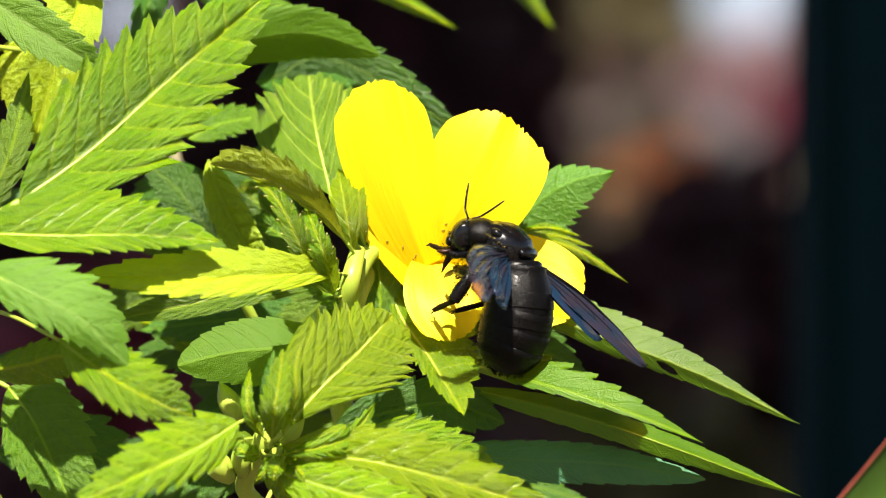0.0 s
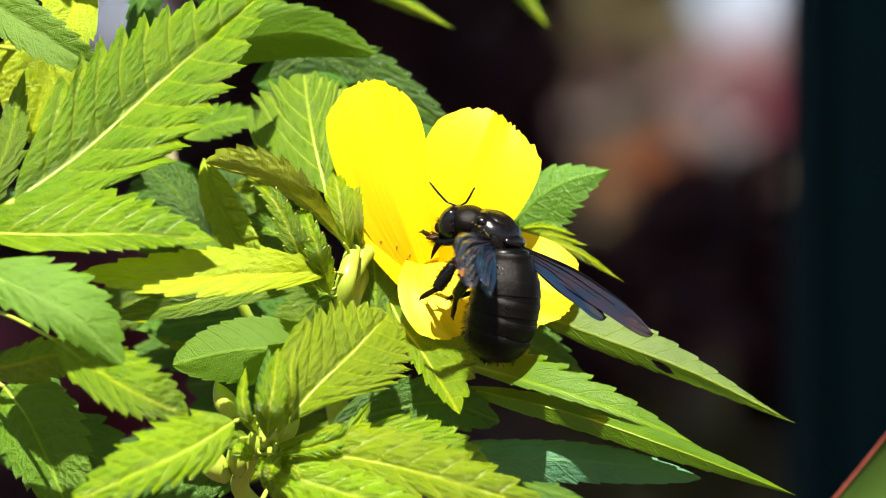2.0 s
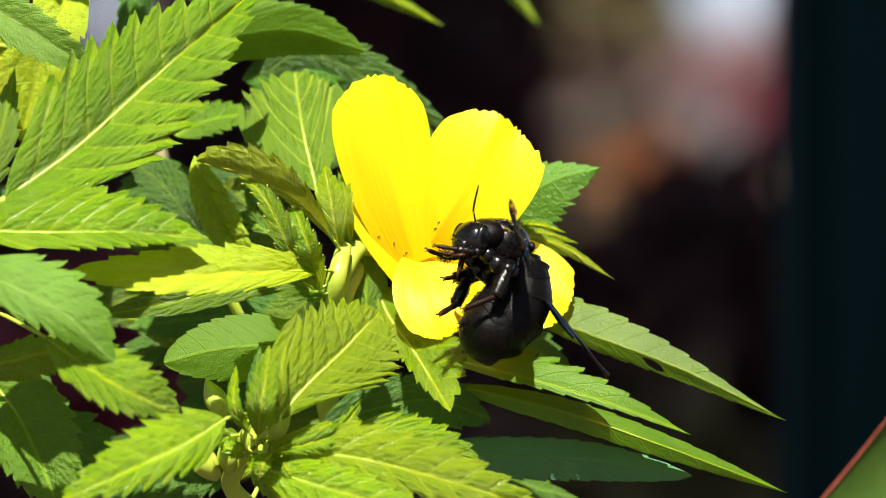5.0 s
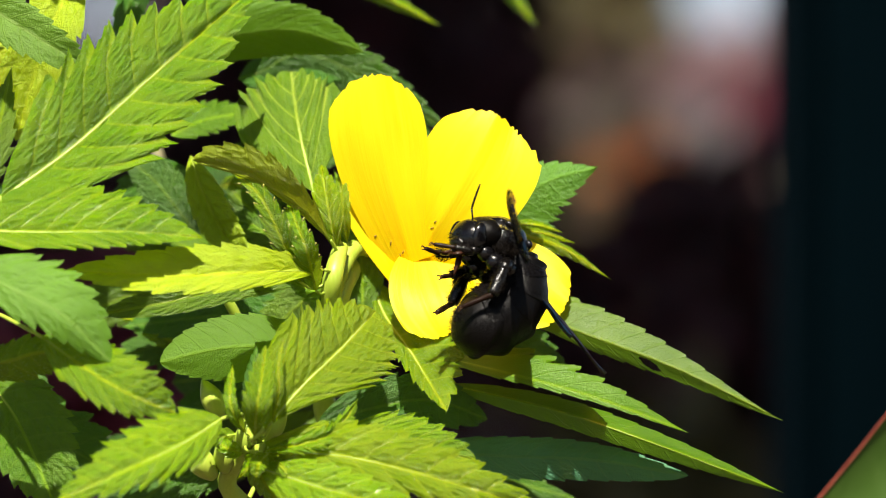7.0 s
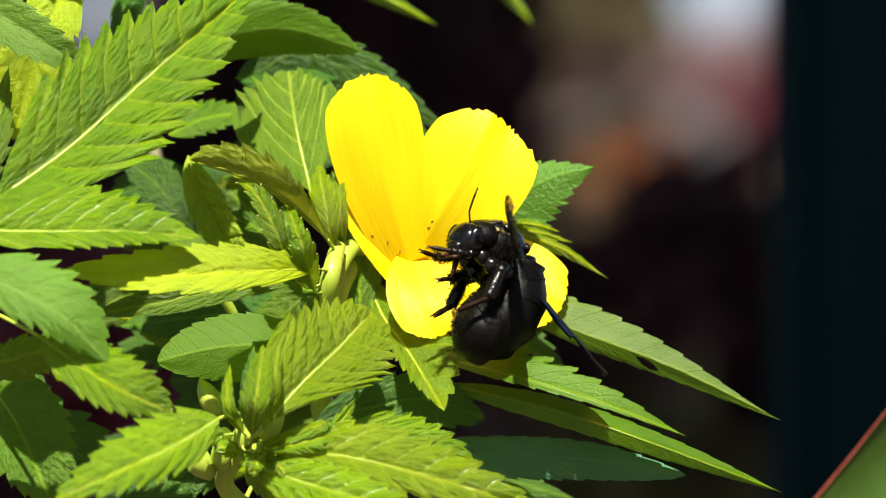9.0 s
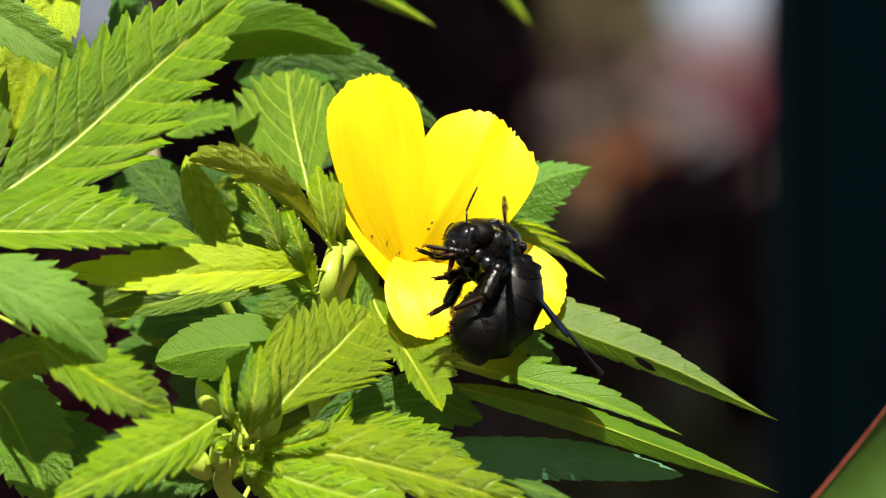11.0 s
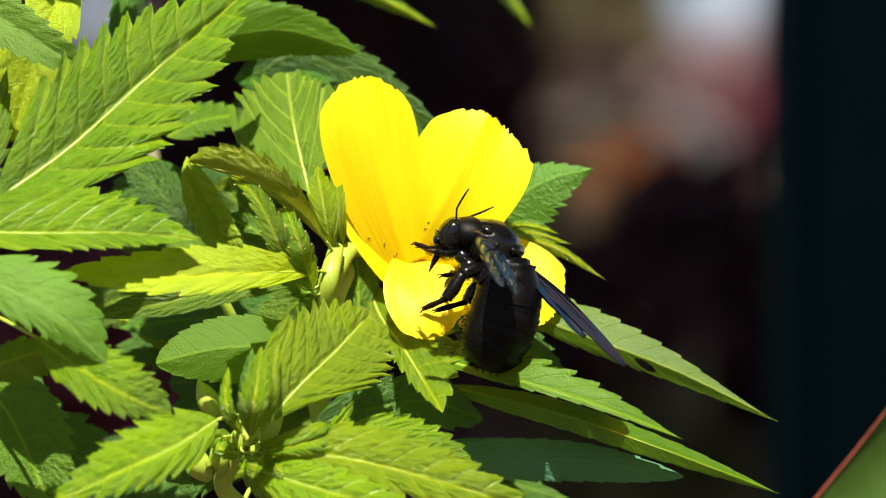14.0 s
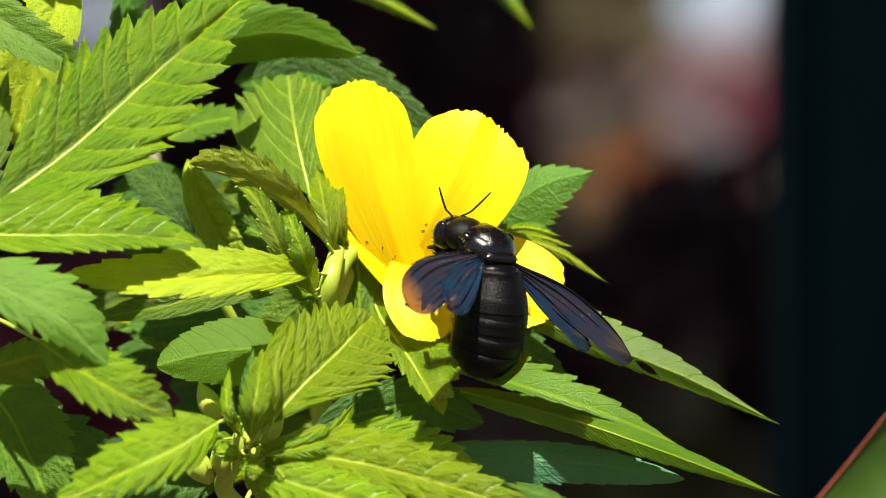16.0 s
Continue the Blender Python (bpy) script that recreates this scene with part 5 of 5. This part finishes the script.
def axes(f, d):
    """A turn from the bee's forward and back directions."""
    f, d = Vector(f).normalized(), Vector(d)
    d = (d - f * d.dot(f)).normalized()
    return Matrix((f.cross(d), f, d)).transposed().to_quaternion()


SIDE_ON = axes((-0.7, -0.3, 0.48), (0.52, 0.36, 0.76))   # flank towards the camera, belly curled
BACK_ON = axes((-0.4, 0.6, 0.62), (0.42, -0.56, 0.7))      # back towards the camera

# time, turn from side-on (0) to back-on (1), curl of the abdomen in degrees
TURNS_EARLY = [(0.0, 0.6, 32), (0.2, 0.75, 28), (0.4, 0.95, 26), (0.5, 0.95, 26), (0.7, 0.72, 28), (0.9, 0.45, 30), (1.0, 0.5, 30), (1.2, 0.42, 34), (1.4, 0.3, 40),
               (1.5, 0.32, 38), (1.7, 0.35, 36), (1.9, 0.62, 30), (2.0, 0.7, 28), (2.2, 0.3, 45), (2.4, 0.15, 58), (2.7, 0.03, 92), (3.0, 0.05, 90), (3.5, 0.05, 92), (4.0, 0.0, 102)]
TURNS_LATE = [(6.5, 0.0, 108), (7.0, 0.0, 116), (8.0, 0.0, 118), (9.0, 0.02, 108), (11.5, 0.03, 104), (12.0, 0.15, 84), (12.3, 0.08, 90), (12.5, 0.22, 64), (12.7, 0.3, 60), (13.0, 0.4, 56),
              (13.5, 0.4, 55), (14.0, 0.5, 46), (14.5, 0.6, 38), (15.0, 0.66, 34), (15.2, 0.82, 34), (15.5, 0.9, 32), (15.8, 0.9, 32), (16.0, 1.0, 28)]
TURNS = TURNS_EARLY + TURNS_LATE
PLACES_RAW = [(0.0, (5.8, -9, 1.6)), (0.4, (5.3, -9, 1.8)), (0.5, (5.5, -9, 1.8)), (0.7, (5.5, -9, 1.6)), (1.0, (5.4, -9, 1.5)), (1.5, (5.7, -9, 1.8)),
              (1.85, (5.2, -9, 2.8)), (2.0, (4.7, -9, 3.4)), (2.2, (6.2, -9, 1.2)), (2.7, (7.2, -9, 0.8)), (3.5, (7.6, -9, 0.2)), (4.0, (7.7, -9, 0.5)), (6.5, (7.8, -9, 0.8)),
              (8.0, (7.9, -9, 0.9)), (9.0, (7.9, -9, 0.3)), (11.5, (7.7, -9, 0.6)), (12.5, (7.2, -9, 1.2)), (13.5, (7.2, -9, 1.2)),
              (14.5, (7.1, -9, 1.6)), (15.2, (6.9, -9, 1.5)), (16.0, (5.9, -9, 1.9))]
PLACES = [(t, *p) for t, p in PLACES_RAW]

# sway of the flower under the bee: time, degrees to the left
SWAY = [(0.0, 3.7), (0.25, 4.6), (0.5, 5.4), (1.0, 3.7), (1.5, 4.1), (2.0, 4.7), (2.5, 3.7), (3.0, 2.2), (3.5, 1.1), (4.0, 0.9), (6.5, 0.4), (7.0, 0.6), (7.5, -0.2), (8.0, 0.0), (8.5, 0.2),
        (9.0, 0.8), (11.5, -0.2), (12.0, 1.3), (13.0, 1.7), (13.5, 1.3), (14.0, 1.9), (15.0, 2.1), (15.5, 3.4), (16.0, 3.5)]
# dip of the leaf under the bee: time, degrees
DIP = [(0.0, 1.7), (1.0, 2.0), (2.0, 2.4), (3.5, 1.3), (6.5, 0.5), (8.0, 0.0), (9.0, 1.0), (11.5, 0.8), (12.5, 1.6), (14.0, 1.4), (15.0, 2.1), (16.0, 2.5)]

# wing tips in the plan, and the turn of the wing about its length (0 broadside to the camera, 90 edge-on)
RIGHT_EARLY = [(0.0, (27.8, 0, -15.3), 64), (0.2, (28.0, 0, -14.6), 63), (0.4, (31.0, 0, -8.9), 54), (0.5, (30.8, 0, -8.0), 53), (0.7, (29.3, 0, -11.8), 62), (0.9, (26.9, 0, -17.8), 74),
               (1.0, (28.4, 0, -16.4), 72), (1.2, (29.6, 0, -13.2), 72), (1.5, (29.7, 0, -11.3), 72), (1.7, (27.9, 0, -13.5), 72), (1.9, (30.5, 0, -9.6), 60), (2.0, (29.2, 0, -10.4), 60),
               (2.2, (25.4, 0, -18.7), 76), (2.5, (26.7, 0, -19.5), 79), (2.7, (21.8, 0, -19.1), 84), (3.5, (21.8, 0, -18.4), 84), (4.0, (24.5, 0, -19.2), 84)]
RIGHT_LATE = [(6.3, (24.0, 0, -18.8), 84), (7.0, (23.5, 0, -17.9), 84), (8.0, (23.3, 0, -18.3), 84), (9.0, (25.6, 0, -19.7), 84), (11.5, (24.6, 0, -18.7), 84), (11.8, (25.6, 0, -19.6), 84),
              (12.0, (28.5, 0, -17.7), 80), (12.5, (28.4, 0, -17.9), 79), (12.7, (25.8, 0, -18.7), 78), (13.0, (28.3, 0, -16.1), 74), (13.2, (27.7, 0, -18.8), 74), (13.7, (28.0, 0, -17.5), 73),
              (14.2, (28.8, 0, -15.9), 70), (14.5, (29.3, 0, -14.8), 68), (15.0, (28.5, 0, -15.6), 67), (15.2, (30.5, 0, -13.2), 56), (15.5, (29.9, 0, -14.7), 55), (15.8, (28.2, 0, -17.5), 55), (16.0, (28.7, 0, -13.3), 50)]
# the left wing reaches towards the camera: its tip, and the way from its front to its rear edge in degrees
LEFT_EARLY = [(0.0, (0.2, 0, -1.2), -60), (0.2, (-2.3, 0, -3.5), -40), (0.4, (-3.2, 0, -2.5), -42), (0.5, (-2.2, 0, -1.7), -44), (0.7, (-0.2, 0, -2.6), -48), (0.9, (3.6, 0, -0.1), -58), (1.0, (3.5, 0, 0.7), -58), (1.2, (4.3, 0, 2.3), -62), (1.5, (5.0, 0, 3.6), -66), (1.7, (4.7, 0, 2.6), -62), (1.9, (-0.4, 0, 0.5), -58), (2.0, (-1.1, 0, 0.5), -60), (2.2, (5.3, 0, 3.0), -62), (2.4, (6.4, 0, 5.1), -72), (2.5, (6.4, 0, 6.3), -75), (2.7, (10.0, 0, 7.8), -70), (3.0, (7.7, 0, 7.9), -80), (3.5, (7.5, 0, 7.7), -80), (4.0, (7.9, 0, 7.1), -68)]
LEFT_LATE = [(6.3, (9.2, 0, 8.0), -72), (7.0, (8.7, 0, 8.9), -70), (8.0, (9.2, 0, 8.9), -67), (9.0, (8.9, 0, 8.0), -72), (11.5, (8.7, 0, 8.0), -80), (11.8, (7.7, 0, 8.1), -76), (12.0, (5.6, 0, 5.9), -66), (12.3, (6.8, 0, 7.7), -70), (12.5, (5.9, 0, 6.8), -64), (12.7, (5.7, 0, 5.3), -62), (13.0, (5.7, 0, 3.5), -58), (13.2, (6.1, 0, 4.0), -60), (13.5, (5.6, 0, 1.9), -56), (13.7, (6.0, 0, 3.2), -58), (14.0, (4.9, 0, 0.2), -52), (14.5, (3.6, 0, -2.2), -46), (15.0, (2.9, 0, -3.0), -42), (15.2, (-0.4, 0, -3.8), -46), (15.5, (-2.1, 0, -4.7), -42), (15.8, (-2.5, 0, -4.5), -42), (16.0, (-6.4, 0, -3.9), -42)]
RIGHT = [(t, *p, -k) for t, p, k in RIGHT_EARLY + RIGHT_LATE]
LEFT = [(t, *p, k) for t, p, k in LEFT_EARLY + LEFT_LATE]
# feeler and middle-leg tips
FEELER_LEFT = [(t, *p) for t, p in ((0.0, (1.0, 0, 10.5)), (0.5, (-3.7, 0, 9.4)), (1.0, (-0.3, 0, 9.5)), (1.5, (-3.7, 0, 9.4)), (2.0, (-4.8, 0, 10.8)), (2.5, (0.5, 0, 10.2)), (3.0, (3.1, 0, 10.0)),
                                   (4.0, (4.1, 0, 9.8)), (6.5, (5.1, 0, 9.6)), (8.0, (5.5, 0, 9.5)), (9.0, (5.3, 0, 9.2)), (11.5, (5.6, 0, 9.3)), (12.5, (4.8, 0, 9.6)), (14.0, (4.1, 0, 8.9)), (15.0, (4.0, 0, 9.0)), (15.5, (2.3, 0, 7.6)), (16.0, (-0.3, 0, 9.5)))]
FEELER_RIGHT = [(t, *p) for t, p in ((0.0, (7.9, 0, 8.5)), (0.5, (5.0, 0, 9.9)), (1.0, (3.5, 0, 8.1)), (1.5, (7.0, 0, 8.8)), (2.0, (2.5, 0, 9.3)), (2.5, (5.6, 0, 8.1)), (3.0, (9.4, 0, 4.4)),
                                    (8.0, (11.2, 0, 4.1)), (11.5, (11.0, 0, 4.3)), (12.5, (10.1, 0, 5.4)), (14.0, (9.3, 0, 6.8)), (15.0, (9.1, 0, 7.0)), (15.5, (8.4, 0, 7.6)), (16.0, (7.6, 0, 9.1)))]
MIDDLE = [(t, *p) for t, p in ((0.0, (-1.6, 0, -3.1)), (0.4, (-6.9, -4, -7.1)), (0.5, (-7.5, -4, -7.2)), (1.0, (-6.8, -4, -8.3)), (1.7, (-5.9, -4, -8.5)), (2.0, (-0.4, -2, -8.3)),
                              (2.2, (0.1, 0, -7.9)), (2.5, (-0.0, 0, -5.7)), (4.0, (0.4, 0, -4.8)), (8.0, (1.2, 0, -5.2)), (12.0, (1.4, 0, -4.8)), (16.0, (1.2, 0, -4.4)))]


def bee_pose(t):
    s, curl = glide(TURNS, t)
    x, d, z = glide(PLACES, t)
    x, z = x + 0.6 * s, z - 1.8 * s
    return Matrix.LocRotScale(mm((x, d, z)), SIDE_ON.slerp(BACK_ON, float(s)), None), float(curl)


def head_shift(t):
    """How far the head is stretched from its rest, in the bee's space."""
    s = float(glide(TURNS, t)[0])
    return Vector((0, 0.4, -0.8)) * (1 - s) + Vector((-1.1, 1.1, 0.1)) * s


def aimed(root, tip, reach, toward, spin, twist, on_head=False):
    """A limb's pose in the bee's space at each time: its x axis runs from the root to the tip."""
    rows, rest = [], root
    for t in TIMES:
        body, _ = bee_pose(t)
        at = glide(tip, t)
        root = rest + head_shift(t) if on_head else rest
        start = body @ (root / 1000)
        end = mm(at[:3])
        go = end - start
        if toward:
            flat = Vector((go.x, 0, go.z))
            if flat.length > reach * 0.995:
                flat *= reach * 0.995 / flat.length
            go = flat + Vector((0, toward * math.sqrt(max(0.0, reach ** 2 - flat.length ** 2)), 0))
        x = go.normalized()
        screen = Vector((x.x, 0, x.z)).normalized()
        c0 = Vector((screen.z, 0, -screen.x)) * spin
        c0 = (c0 - x * c0.dot(x)).normalized()
        c1 = x.cross(c0)
        k = radians(at[3]) if twist else 0.0
        chord = c0 * math.cos(k) + c1 * math.sin(k)
        if twist == "flat":
            chord = Vector((math.cos(k), 0, math.sin(k)))
            chord = (chord - x * chord.dot(x)).normalized()
        y = -chord
        m = Matrix((x, y, x.cross(y))).transposed().to_4x4()
        turn = body.to_quaternion().to_matrix().to_4x4().inverted() @ m
        rows.append((t, Matrix.Translation(root / 1000) @ turn))
    return rows


def abdomen_rows(k):
    rows = []
    for t in TIMES:
        _, curl = bee_pose(t)
        p, ang = ABDOMEN_AT.copy(), 50.0
        for i in range(k):
            ang_i = 50.0 + curl * 0.04 + curl * i / 5
            p = p + Vector((0, -math.cos(radians(ang_i)), -math.sin(radians(ang_i)))) * LENGTHS[i]
        ang = 50.0 + curl * 0.04 + curl * k / 5
        rows.append((t, pose(p.x / 1000, p.y / 1000, p.z / 1000, ang, 0, 0)))
    return rows


def motions():
    walk(flower, [(t, Matrix.Translation(PIVOT) @ pose(0, 0, 0, 0, -a, 0)) for t, a in SWAY])
    rest = resting_leaf.location.copy()
    walk(resting_leaf, [(t, Matrix.Translation(rest) @ pose(0, 0, 0, 0, a, 0)) for t, a in DIP])
    walk(bee, [(t, bee_pose(t)[0]) for t in TIMES])
    for k, plate in enumerate(segments):
        walk(plate, abdomen_rows(k))
    walk(head, [(t, Matrix.Translation(head_shift(t) / 1000)) for t in TIMES])
    walk(collar, [(t, Matrix.Translation((head_shift(t) - head_shift(4.0)) * 0.0007)) for t in TIMES])
    walk(wing_right, aimed(WING_ROOTS[1], RIGHT, 0.025, 1, 1, True))
    walk(wing_left, aimed(WING_ROOTS[0], LEFT, 0.0225, -1, -1, "flat"))
    walk(antenna_left, aimed(ANTENNA_ROOTS[0], FEELER_LEFT, 0.0054, -1, 1, False, True))
    walk(antenna_right, aimed(ANTENNA_ROOTS[1], FEELER_RIGHT, 0.0058, -1, 1, False, True))
    walk(middle_left, aimed(MIDDLE_ROOT, MIDDLE, 0.014, 0, 1, False))


motions()
